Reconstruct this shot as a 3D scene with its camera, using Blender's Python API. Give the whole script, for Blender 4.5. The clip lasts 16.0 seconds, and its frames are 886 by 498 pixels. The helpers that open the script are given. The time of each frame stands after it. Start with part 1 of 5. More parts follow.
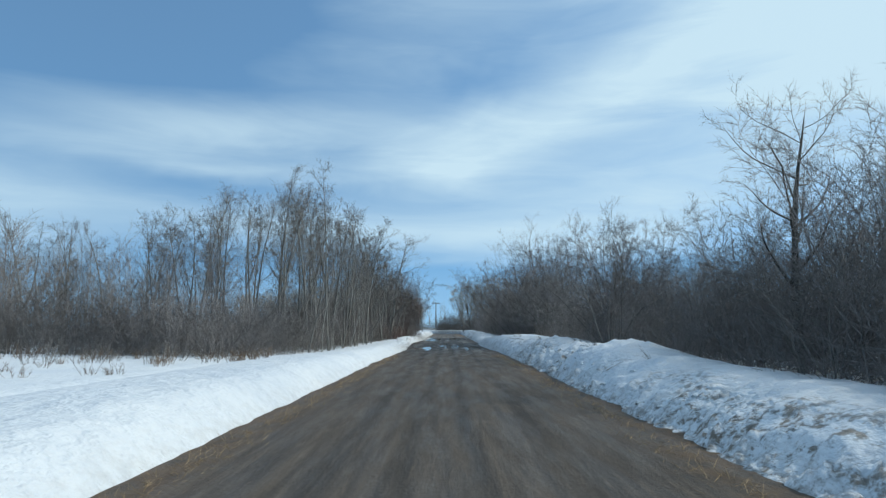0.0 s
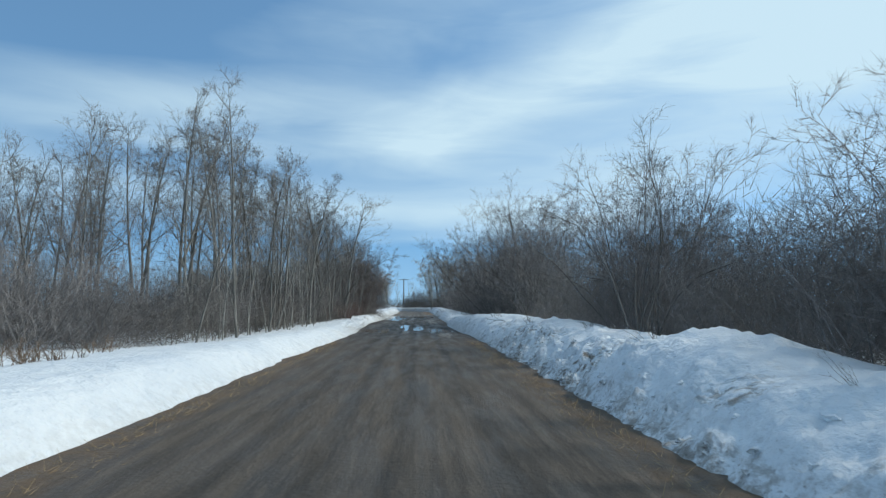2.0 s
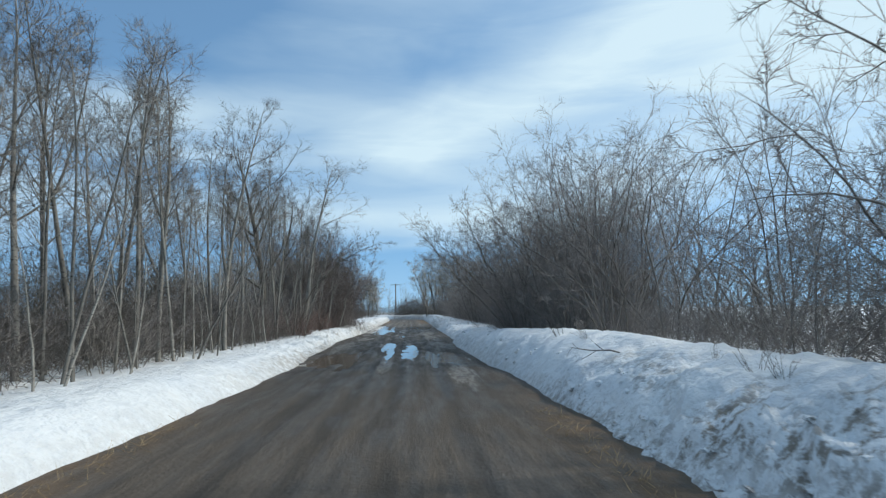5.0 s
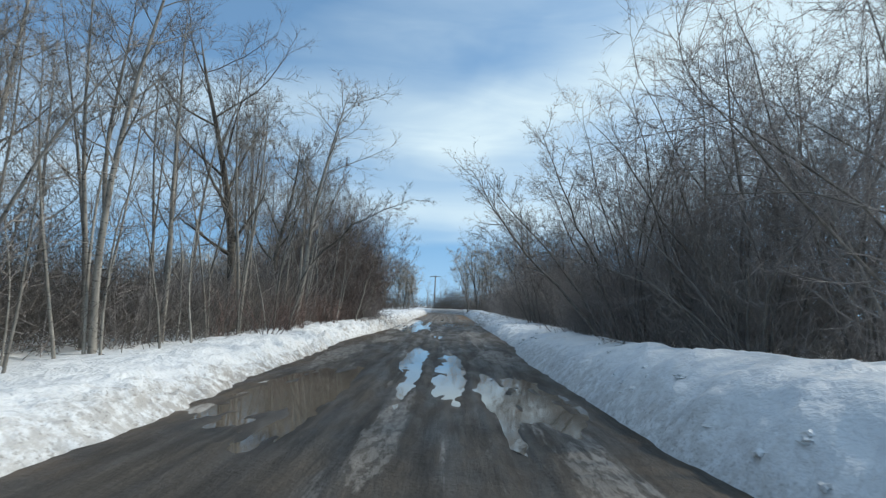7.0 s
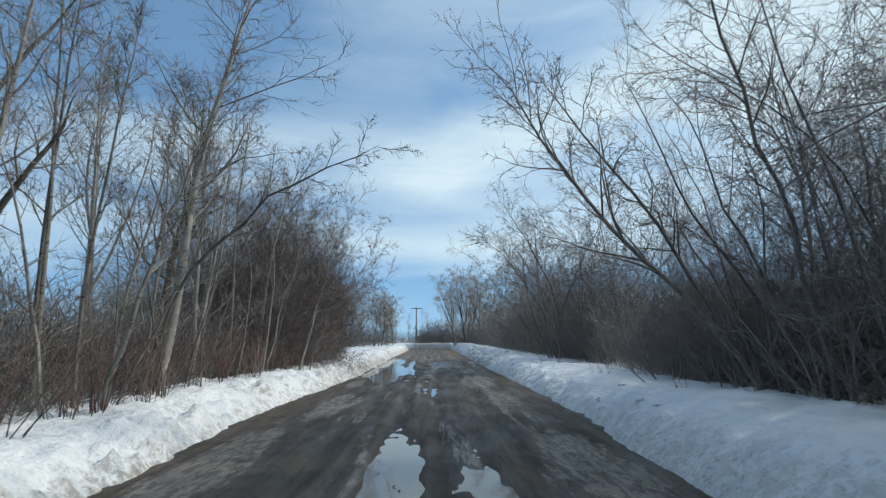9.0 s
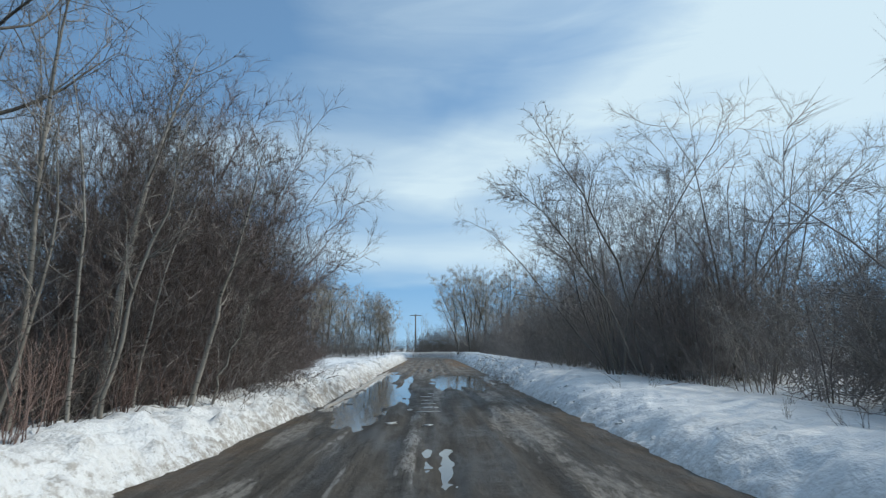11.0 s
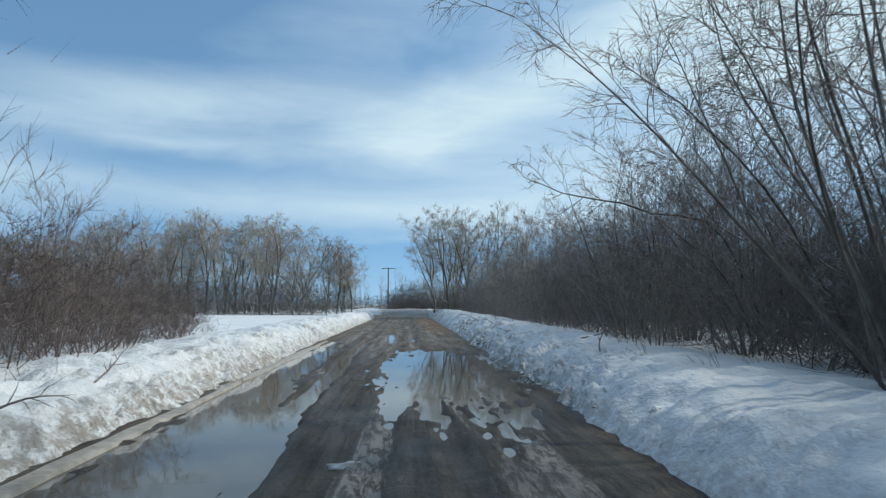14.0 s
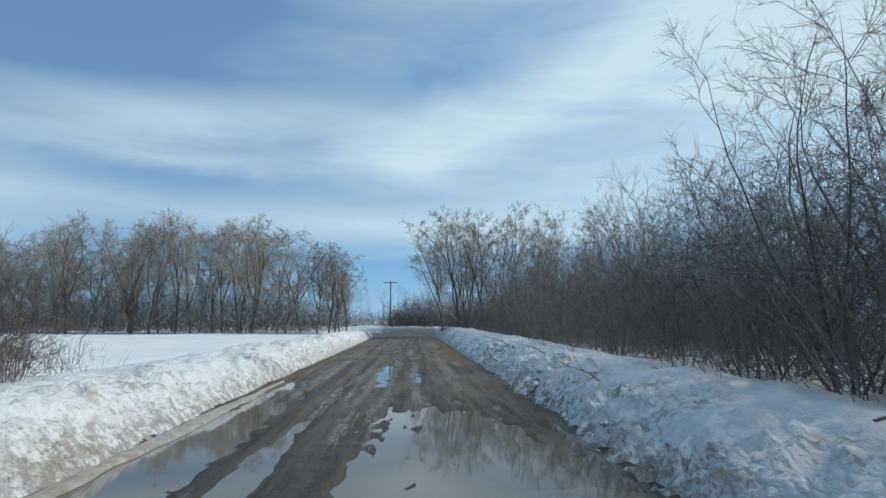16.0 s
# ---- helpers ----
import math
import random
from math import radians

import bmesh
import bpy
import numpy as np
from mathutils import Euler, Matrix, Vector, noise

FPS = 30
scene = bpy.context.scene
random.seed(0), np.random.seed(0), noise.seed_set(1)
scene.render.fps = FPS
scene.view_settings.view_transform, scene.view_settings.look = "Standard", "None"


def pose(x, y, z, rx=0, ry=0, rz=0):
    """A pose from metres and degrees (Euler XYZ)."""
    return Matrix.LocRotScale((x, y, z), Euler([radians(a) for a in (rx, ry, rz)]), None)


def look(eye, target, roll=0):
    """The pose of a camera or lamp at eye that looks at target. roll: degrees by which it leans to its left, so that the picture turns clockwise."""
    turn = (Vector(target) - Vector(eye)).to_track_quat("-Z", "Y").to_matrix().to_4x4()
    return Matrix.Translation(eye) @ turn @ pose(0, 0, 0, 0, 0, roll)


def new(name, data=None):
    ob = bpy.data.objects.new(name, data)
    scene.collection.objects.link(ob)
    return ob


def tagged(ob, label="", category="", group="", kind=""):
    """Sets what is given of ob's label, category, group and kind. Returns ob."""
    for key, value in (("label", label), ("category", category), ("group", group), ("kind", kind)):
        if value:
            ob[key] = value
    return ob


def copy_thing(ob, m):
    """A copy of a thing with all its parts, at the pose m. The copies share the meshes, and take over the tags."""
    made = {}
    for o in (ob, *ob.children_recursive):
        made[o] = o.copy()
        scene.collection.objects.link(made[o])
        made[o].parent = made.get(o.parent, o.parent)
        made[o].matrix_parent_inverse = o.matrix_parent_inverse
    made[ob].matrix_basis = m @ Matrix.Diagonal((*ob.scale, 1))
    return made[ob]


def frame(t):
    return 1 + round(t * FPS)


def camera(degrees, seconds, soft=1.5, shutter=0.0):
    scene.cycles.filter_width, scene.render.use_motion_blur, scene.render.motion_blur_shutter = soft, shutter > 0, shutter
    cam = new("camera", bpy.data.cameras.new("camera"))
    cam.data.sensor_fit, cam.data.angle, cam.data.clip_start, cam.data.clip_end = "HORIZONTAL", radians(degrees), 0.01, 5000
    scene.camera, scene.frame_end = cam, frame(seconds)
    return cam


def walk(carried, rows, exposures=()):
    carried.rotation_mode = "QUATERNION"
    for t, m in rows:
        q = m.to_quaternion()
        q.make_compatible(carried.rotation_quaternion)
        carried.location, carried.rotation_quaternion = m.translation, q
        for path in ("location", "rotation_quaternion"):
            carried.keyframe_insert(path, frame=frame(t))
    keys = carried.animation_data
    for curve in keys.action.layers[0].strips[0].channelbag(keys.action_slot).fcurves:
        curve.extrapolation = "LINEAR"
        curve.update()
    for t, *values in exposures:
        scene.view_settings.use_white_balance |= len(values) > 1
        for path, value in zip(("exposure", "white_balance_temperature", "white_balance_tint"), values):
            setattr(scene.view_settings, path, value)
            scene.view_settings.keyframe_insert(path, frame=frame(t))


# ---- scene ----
# the camera and its path
cam = camera(71.9, 16.0, 1.3, 0.15)
PATH = [
    (0, (0.0, 0.0, 1.18), (-0.013, 1.984, 1.436), 0.0),
    (0.5, (0.11, 1.574, 1.181), (0.128, 3.559, 1.423), -0.1),
    (1, (0.219, 3.182, 1.227), (0.269, 5.168, 1.452), -0.2),
    (1.5, (0.288, 4.958, 1.214), (0.363, 6.946, 1.421), -0.1),
    (2, (0.397, 6.735, 1.201), (0.482, 8.725, 1.384), 0.1),
    (2.5, (0.544, 8.626, 1.244), (0.633, 10.617, 1.412), 0.2),
    (3, (0.572, 10.606, 1.217), (0.713, 12.597, 1.343), -0.1),
    (3.5, (0.598, 12.695, 1.284), (0.664, 14.689, 1.425), -0.9),
    (4, (0.584, 14.833, 1.278), (0.685, 16.824, 1.44), -1.4),
    (6.5, (0.473, 25.892, 1.212), (0.513, 27.878, 1.447), 1.2),
    (7, (0.458, 28.239, 1.152), (0.43, 30.23, 1.338), 2.2),
    (7.5, (0.403, 30.531, 1.206), (0.364, 32.521, 1.396), 1.4),
    (8, (0.308, 32.832, 1.18), (0.321, 34.825, 1.352), 0.8),
    (8.5, (0.174, 35.049, 1.184), (0.21, 37.034, 1.429), 0.2),
    (9, (0.08, 37.108, 1.167), (0.12, 39.086, 1.461), -0.2),
    (9.5, (-0.013, 39.166, 1.15), (0.027, 41.145, 1.437), -0.6),
    (12, (0.045, 48.716, 1.163), (0.094, 50.686, 1.504), -0.4),
    (12.5, (0.189, 50.684, 1.167), (0.276, 52.658, 1.477), -1.2),
    (13, (0.38, 52.63, 1.199), (0.5, 54.608, 1.474), -2.2),
    (13.5, (0.491, 54.537, 1.19), (0.641, 56.521, 1.393), -1.9),
    (14, (0.506, 56.439, 1.214), (0.622, 58.427, 1.395), -0.2),
    (14.5, (0.569, 58.361, 1.208), (0.672, 60.35, 1.39), -1.2),
    (15, (0.584, 60.263, 1.231), (0.686, 62.252, 1.417), -1.6),
    (15.5, (0.566, 62.097, 1.274), (0.67, 64.084, 1.477), -0.9),
    (16, (0.531, 63.905, 1.279), (0.634, 65.889, 1.513), -0.1),
]
walk(cam, [(t, look(eye, target, roll)) for t, eye, target, roll in PATH], [(0, -0.08, 6050, 5), (3, -0.03, 6150, 6), (7, 0.10, 6450, 9), (9.5, 0.04, 6450, 9), (12.5, -0.02, 6330, 8), (14.5, -0.03, 6320, 7), (16, -0.12, 6300, 7)])


# ---- world, sun, exposure ----
SUN_AZ = radians(80)      # from straight ahead towards the right
SUN_EL = radians(40)


def build_world():
    world = bpy.data.worlds.new("winter_sky")
    scene.world = world
    world.use_nodes = True
    nt = world.node_tree
    nt.nodes.clear()
    N, L = nt.nodes.new, nt.links.new
    out, bg = N("ShaderNodeOutputWorld"), N("ShaderNodeBackground")
    sky = N("ShaderNodeTexSky")
    sky.sky_type, sky.sun_disc = "NISHITA", False
    sky.sun_elevation, sky.sun_rotation = SUN_EL, SUN_AZ
    sky.air_density, sky.dust_density, sky.ozone_density = 1.0, 0.3, 2.2
    co = N("ShaderNodeTexCoord")
    sep = N("ShaderNodeSeparateXYZ")
    L(co.outputs["Generated"], sep.inputs[0])

    def mth(op, a, b=None, c=None, clamp=False):
        n = N("ShaderNodeMath")
        n.operation, n.use_clamp = op, clamp
        for i, v in enumerate((a, b, c)):
            if v is None:
                continue
            if isinstance(v, (int, float)):
                n.inputs[i].default_value = v
            else:
                L(v, n.inputs[i])
        return n.outputs[0]

    # clear blue keeps to the horizon: the sky is read a little higher up than it stands
    lift = N("ShaderNodeCombineXYZ")
    L(sep.outputs[0], lift.inputs[0]), L(sep.outputs[1], lift.inputs[1])
    L(mth("ADD", mth("MULTIPLY", mth("MAXIMUM", sep.outputs[2], 0.0), 0.75), 0.20), lift.inputs[2])
    L(lift.outputs[0], sky.inputs["Vector"])
    # high thin cloud: azimuth and elevation in degrees
    az = mth("MULTIPLY", mth("ARCTAN2", sep.outputs[0], sep.outputs[1]), 57.296)
    el = mth("MULTIPLY", mth("ARCSINE", sep.outputs[2]), 57.296)
    flat = N("ShaderNodeCombineXYZ")
    L(az, flat.inputs[0]), L(el, flat.inputs[1])

    def layer(turn, scale, detail, rough, warp, shift):
        m = N("ShaderNodeMapping")
        m.inputs["Location"].default_value = shift
        m.inputs["Rotation"].default_value = (0, 0, radians(turn))
        m.inputs["Scale"].default_value = scale
        n = N("ShaderNodeTexNoise")
        n.inputs["Scale"].default_value, n.inputs["Detail"].default_value = 1.0, detail
        n.inputs["Roughness"].default_value, n.inputs["Distortion"].default_value = rough, warp
        L(flat.outputs[0], m.inputs[0]), L(m.outputs[0], n.inputs["Vector"])
        return n.outputs["Fac"]

    broad = layer(-14, (0.035, 0.11, 1), 4, 0.55, 0.5, (1.7, 0.4, 0))
    wisps = layer(-10, (0.055, 0.30, 1), 6, 0.60, 0.8, (4.3, 1.2, 0))
    warp = mth("MULTIPLY", mth("SUBTRACT", broad, 0.5), 7.0)
    total = None
    for a0, e0, long, thick, turn, weight in STREAKS:
        c, s = math.cos(radians(turn)), math.sin(radians(turn))
        da, de = mth("SUBTRACT", az, a0), mth("ADD", mth("SUBTRACT", el, e0), warp)
        along = mth("DIVIDE", mth("ADD", mth("MULTIPLY", da, c), mth("MULTIPLY", de, s)), long)
        over = mth("DIVIDE", mth("SUBTRACT", mth("MULTIPLY", de, c), mth("MULTIPLY", da, s)), thick)
        q = mth("ADD", mth("MULTIPLY", along, along), mth("MULTIPLY", over, over))
        g = mth("MULTIPLY", mth("EXPONENT", mth("MULTIPLY", q, -1.0)), weight)
        total = g if total is None else mth("ADD", total, g)
    texture = mth("ADD", mth("MULTIPLY", wisps, 0.90), 0.57)
    rest = mth("MULTIPLY", mth("SUBTRACT", broad, 0.42), 0.7, clamp=True)
    total = mth("ADD", mth("MULTIPLY", total, texture), mth("MULTIPLY", rest, texture))
    low = N("ShaderNodeMapRange")
    low.interpolation_type = "SMOOTHSTEP"
    low.inputs["From Min"].default_value, low.inputs["From Max"].default_value = 2.6, 5.4
    L(mth("ADD", el, mth("MULTIPLY", warp, 0.2)), low.inputs["Value"])
    thick_air = N("ShaderNodeMapRange")
    for key, v in (("From Min", 0.0), ("From Max", 7.0), ("To Min", HAZE + 0.26), ("To Max", HAZE)):
        thick_air.inputs[key].default_value = v
    L(el, thick_air.inputs["Value"])
    floor_haze = thick_air.outputs[0]
    mask = mth("MINIMUM", mth("MAXIMUM", mth("MULTIPLY", total, low.outputs[0], clamp=True), floor_haze), 0.93)
    mix = N("ShaderNodeMix")
    mix.data_type = "RGBA"
    L(mask, mix.inputs["Factor"])
    tint = N("ShaderNodeMix")
    tint.data_type, tint.blend_type = "RGBA", "MULTIPLY"
    tint.inputs["Factor"].default_value = 1.0
    L(sky.outputs[0], tint.inputs["A"])
    tint.inputs["B"].default_value = SKY_TINT
    L(tint.outputs["Result"], mix.inputs["A"])
    mix.inputs["B"].default_value = CLOUD
    L(mix.outputs["Result"], bg.inputs[0])
    bg.inputs[1].default_value = SKY_STRENGTH
    L(bg.outputs[0], out.inputs[0])


# streaks of cirrus: azimuth, elevation, half length, half width, slope, weight
STREAKS = [(-39, 9, 11, 6.5, 0, 0.45), (-28, 27, 16, 6.5, -4, -0.30), (-22, 17.8, 14, 2.4, 4, 0.52), (-1, 16.2, 12, 3.4, -4, 0.48), (15, 21.5, 19, 3.2, 19, 0.55), (37, 25, 14, 13, 10, 0.72), (-4, 8.6, 30, 3.0, 0, 0.60), (-20, 14.2, 12, 1.2, -2, 0.35),
           # last five are centred out of view, added to make the sky's fill less blue
           (2, 30, 22, 7, 8, 0.40), (20, 13, 14, 6, 10, 0.45), (75, 30, 40, 25, 0, 0.7), (150, 30, 60, 26, 0, 0.7), (-110, 24, 50, 14, 6, 0.6), (0, 62, 200, 16, 0, 0.38), (0, 88, 200, 14, 0, 0.4)]
HAZE = 0.13
SKY_TINT = (0.50, 0.88, 1.02, 1)
CLOUD = (4.85, 5.9, 6.4, 1)
SKY_STRENGTH = 0.145
build_world()
lamp = bpy.data.lights.new("sun", "SUN")
lamp.energy, lamp.angle, lamp.color = 2.65, radians(2.0), (1.0, 0.93, 0.81)
sun = new("sun", lamp)
aim = Vector((-math.sin(SUN_AZ) * math.cos(SUN_EL), -math.cos(SUN_AZ) * math.cos(SUN_EL), -math.sin(SUN_EL)))
sun.rotation_euler = aim.to_track_quat("-Z", "Y").to_euler()
sun.location = (30, 30, 40)


# ---- materials ----
def material(name, rough=0.8, spec=0.3):
    m = bpy.data.materials.new(name)
    m.use_nodes = True
    b = m.node_tree.nodes["Principled BSDF"]
    b.inputs["Roughness"].default_value = rough
    b.inputs["Specular IOR Level"].default_value = spec
    return m, m.node_tree, b


class Nodes:
    """Short ways to add shader nodes."""

    def __init__(self, nt):
        self.nt, self.N, self.L = nt, nt.nodes.new, nt.links.new

    def put(self, sock, v):
        if isinstance(v, (int, float)):
            sock.default_value = v
        elif isinstance(v, tuple):
            sock.default_value = v
        else:
            self.L(v, sock)

    def pos(self, scale=(1, 1, 1), which="Position"):
        g = self.N("ShaderNodeNewGeometry") if which == "Position" else self.N("ShaderNodeTexCoord")
        m = self.N("ShaderNodeMapping")
        m.inputs["Scale"].default_value = scale
        self.L(g.outputs[which], m.inputs[0])
        return m.outputs[0]

    def noise(self, vec, size, detail=3, rough=0.55, warp=0.0):
        n = self.N("ShaderNodeTexNoise")
        n.inputs["Scale"].default_value, n.inputs["Detail"].default_value = size, detail
        n.inputs["Roughness"].default_value, n.inputs["Distortion"].default_value = rough, warp
        self.L(vec, n.inputs["Vector"])
        return n.outputs["Fac"]

    def ramp(self, v, a, b, lo=0.0, hi=1.0):
        n = self.N("ShaderNodeMapRange")
        n.interpolation_type = "SMOOTHSTEP"
        for key, x in (("From Min", a), ("From Max", b), ("To Min", lo), ("To Max", hi)):
            n.inputs[key].default_value = x
        self.L(v, n.inputs["Value"])
        return n.outputs[0]

    def math(self, op, a, b=0.0, clamp=False):
        n = self.N("ShaderNodeMath")
        n.operation, n.use_clamp = op, clamp
        self.put(n.inputs[0], a), self.put(n.inputs[1], b)
        return n.outputs[0]

    def mix(self, f, a, b):
        n = self.N("ShaderNodeMix")
        n.data_type = "RGBA"
        self.put(n.inputs["Factor"], f), self.put(n.inputs["A"], a), self.put(n.inputs["B"], b)
        return n.outputs["Result"]

    def bump(self, h, strength, dist):
        n = self.N("ShaderNodeBump")
        n.inputs["Strength"].default_value, n.inputs["Distance"].default_value = strength, dist
        self.L(h, n.inputs["Height"])
        return n.outputs[0]


def bark(name, a, b, mark=None, size=9.0, rough=0.85):
    m, nt, p = material(name, rough, 0.2)
    k = Nodes(nt)
    v = k.pos((1, 1, 0.35), "Object")
    f = k.ramp(k.noise(v, size, 4), 0.35, 0.68)
    col = k.mix(f, a, b)
    if mark:
        w = k.pos((1, 1, 3.2), "Object")
        col = k.mix(k.ramp(k.noise(w, size * 1.3, 3), 0.58, 0.66), col, mark)
    info = nt.nodes.new("ShaderNodeObjectInfo")
    hsv = nt.nodes.new("ShaderNodeHueSaturation")
    nt.links.new(k.ramp(info.outputs["Random"], 0, 1, 0.72, 1.25), hsv.inputs["Value"])
    nt.links.new(col, hsv.inputs["Color"])
    nt.links.new(hsv.outputs[0], p.inputs["Base Color"])
    nt.links.new(k.bump(k.noise(v, size * 5, 3), 0.5, 0.01), p.inputs["Normal"])
    return m


ASPEN = bark("aspen_bark", (0.30, 0.285, 0.255, 1), (0.19, 0.178, 0.158, 1), (0.06, 0.055, 0.05, 1))
POPLAR = bark("poplar_bark", (0.17, 0.155, 0.13, 1), (0.085, 0.075, 0.065, 1), (0.045, 0.04, 0.037, 1), 6)
WILLOW = bark("willow_bark", (0.20, 0.182, 0.160, 1), (0.125, 0.112, 0.100, 1))
TWIG_GREY = bark("grey_twig", (0.29, 0.263, 0.235, 1), (0.19, 0.171, 0.154, 1))
# for the far stand: distance haze put into a paler twig colour
TWIG_HAZED = bark("hazed_twig", (0.52, 0.455, 0.375, 1), (0.36, 0.315, 0.26, 1))
TWIG_DARK = bark("dark_twig", (0.285, 0.258, 0.242, 1), (0.190, 0.171, 0.161, 1))
TWIG_RED = bark("reddish_twig", (0.235, 0.192, 0.178, 1), (0.150, 0.124, 0.116, 1))
OSIER = bark("red_osier", (0.19, 0.137, 0.122, 1), (0.125, 0.092, 0.084, 1))
STRAW = bark("dry_straw", (0.40, 0.30, 0.17, 1), (0.26, 0.18, 0.10, 1))
WEED = bark("dead_weed", (0.21, 0.15, 0.10, 1), (0.13, 0.09, 0.065, 1))
WOOD = bark("weathered_pole", (0.16, 0.135, 0.11, 1), (0.10, 0.085, 0.07, 1))


def snow_material(name, dirty, edge, clean_to=-50, patchy=0.0, old=0.0, relief=0.09, crust=0.0):
    m, nt, p = material(name, 0.62, 0.25)
    k = Nodes(nt)
    v = k.pos()
    big = k.noise(v, 0.45, 3)
    col = k.mix(k.ramp(big, 0.3, 0.7), (0.70, 0.73, 0.76, 1), (0.79, 0.805, 0.81, 1))
    col = k.mix(k.ramp(k.noise(v, 1.7, 4), 0.45, 0.75, 0, 0.30), col, (0.60, 0.63, 0.66, 1))
    along = nt.nodes.new("ShaderNodeSeparateXYZ")
    nt.links.new(v, along.inputs[0])
    # blend colour: pale up to y 58, mid grey past y 66
    greyer = k.mix(k.ramp(along.outputs[1], 58, 66), (0.76, 0.785, 0.80, 1), (0.46, 0.48, 0.50, 1))
    col = k.mix(k.ramp(k.noise(v, 0.9, 4, 0.65), 0.38, 0.62, 0.4 * old, old), col, greyer)
    # thrown mud and grit, thicker towards the wheel tracks
    x = nt.nodes.new("ShaderNodeSeparateXYZ")
    nt.links.new(v, x.inputs[0])
    away = k.math("ABSOLUTE", x.outputs[0])
    near = k.ramp(away, 2.35, edge, 1.0, 0.0)
    spots = k.ramp(k.math("ADD", k.noise(v, 6.5, 7, 0.74), k.math("MULTIPLY", near, 0.21)), 0.57, 0.78)
    specks = k.ramp(k.math("ADD", k.noise(v, 19, 2, 0.6), k.math("MULTIPLY", near, 0.10)), 0.68, 0.74)
    near = k.math("MULTIPLY", near, k.ramp(x.outputs[1], clean_to, clean_to + 12, 0.22, 1.0))
    if crust:
        near = k.math("MULTIPLY", near, k.math("MAXIMUM", k.ramp(x.outputs[1], 31, 26, 0.4, 1.0), k.ramp(x.outputs[1], 60, 66)))
    heaps = k.math("MULTIPLY", k.ramp(k.noise(v, 0.55, 2), 0.42, 0.58), k.ramp(k.noise(v, 5.5, 6, 0.75), 0.47, 0.60))
    wide = k.ramp(away, 3.0, 4.1, 1.0, 0.0)
    ploughed = k.ramp(x.outputs[1], clean_to + 12, clean_to + 22)
    if crust:
        ploughed = k.math("MAXIMUM", k.ramp(x.outputs[1], 30, 25, 0.2, 1.0), k.ramp(x.outputs[1], 61, 66))
    mud = k.math("MAXIMUM", k.math("MULTIPLY", k.math("MULTIPLY", spots, near), dirty), k.math("MULTIPLY", k.math("MULTIPLY", k.math("MULTIPLY", heaps, wide), patchy), ploughed))
    grit = k.math("MULTIPLY", k.math("MULTIPLY", specks, k.ramp(near, 0.05, 0.6)), dirty * 0.55)
    col = k.mix(mud, col, (0.19, 0.155, 0.115, 1))
    col = k.mix(grit, col, (0.12, 0.10, 0.08, 1))
    nt.links.new(col, p.inputs["Base Color"])
    h = k.math("ADD", k.noise(v, 3.2, 5, 0.62), k.math("MULTIPLY", k.noise(v, 21, 3), 0.14))
    if crust:
        cells = nt.nodes.new("ShaderNodeTexVoronoi")
        cells.feature, cells.inputs["Scale"].default_value = "F1", 9.0
        bent = nt.nodes.new("ShaderNodeVectorMath")
        bent.operation = "ADD"
        wob = nt.nodes.new("ShaderNodeTexNoise")
        wob.inputs["Scale"].default_value, wob.inputs["Detail"].default_value = 5.0, 3
        nt.links.new(v, wob.inputs["Vector"]), nt.links.new(v, bent.inputs[0])
        small = nt.nodes.new("ShaderNodeVectorMath")
        small.operation, small.inputs[3].default_value = "SCALE", 0.16
        nt.links.new(wob.outputs["Color"], small.inputs[0]), nt.links.new(small.outputs[0], bent.inputs[1])
        nt.links.new(bent.outputs[0], cells.inputs["Vector"])
        face = k.math("MULTIPLY", k.ramp(away, 4.0, 3.2, 0.15, 1.0), k.ramp(k.noise(v, 0.7, 3), 0.40, 0.60, 0.2, 1.0))
        worked = k.math("MAXIMUM", k.ramp(along.outputs[1], 29, 24), k.ramp(along.outputs[1], 61, 66))
        face = k.math("MULTIPLY", face, k.ramp(worked, 0, 1, 0.12, 1.0))
        h = k.math("SUBTRACT", h, k.math("MULTIPLY", k.math("MULTIPLY", cells.outputs["Distance"], face), 0.55 * crust))
    nt.links.new(k.bump(h, 0.8, relief), p.inputs["Normal"])
    p.inputs["Subsurface Weight"].default_value = 0.0
    return m


SNOW = snow_material("field_snow", 0.3, 3.0)
SNOW_LEFT = snow_material("left_bank_snow", 0.80, 3.25, 27, 0.6, 0.15, 0.13)
SNOW_RIGHT = snow_material("right_bank_snow", 0.9, 3.25, -50, 0.95, 0.25, 0.09, 1.4)


# sheets of dirty ice on the road: across, along, half width, half length
ICE_SHEETS = [(1.62, 43.2, 0.50, 2.8), (-2.0, 42.6, 0.42, 4.5), (-1.7, 48.5, 0.30, 2.8), (-1.95, 54.0, 0.25, 2.0), (1.5, 49.4, 0.45, 2.2), (1.35, 54.6, 0.5, 3.4), (1.5, 60.2, 0.40, 2.2), (-0.3, 77.5, 0.12, 6.0), (0.62, 78.0, 0.13, 6.5), (-1.5, 80.0, 0.22, 7.0), (1.45, 81.0, 0.2, 7.0), (0.1, 79.0, 0.1, 6.0), (1.55, 31.5, 0.3, 2.8), (-0.1, 34.0, 0.2, 2.4)]


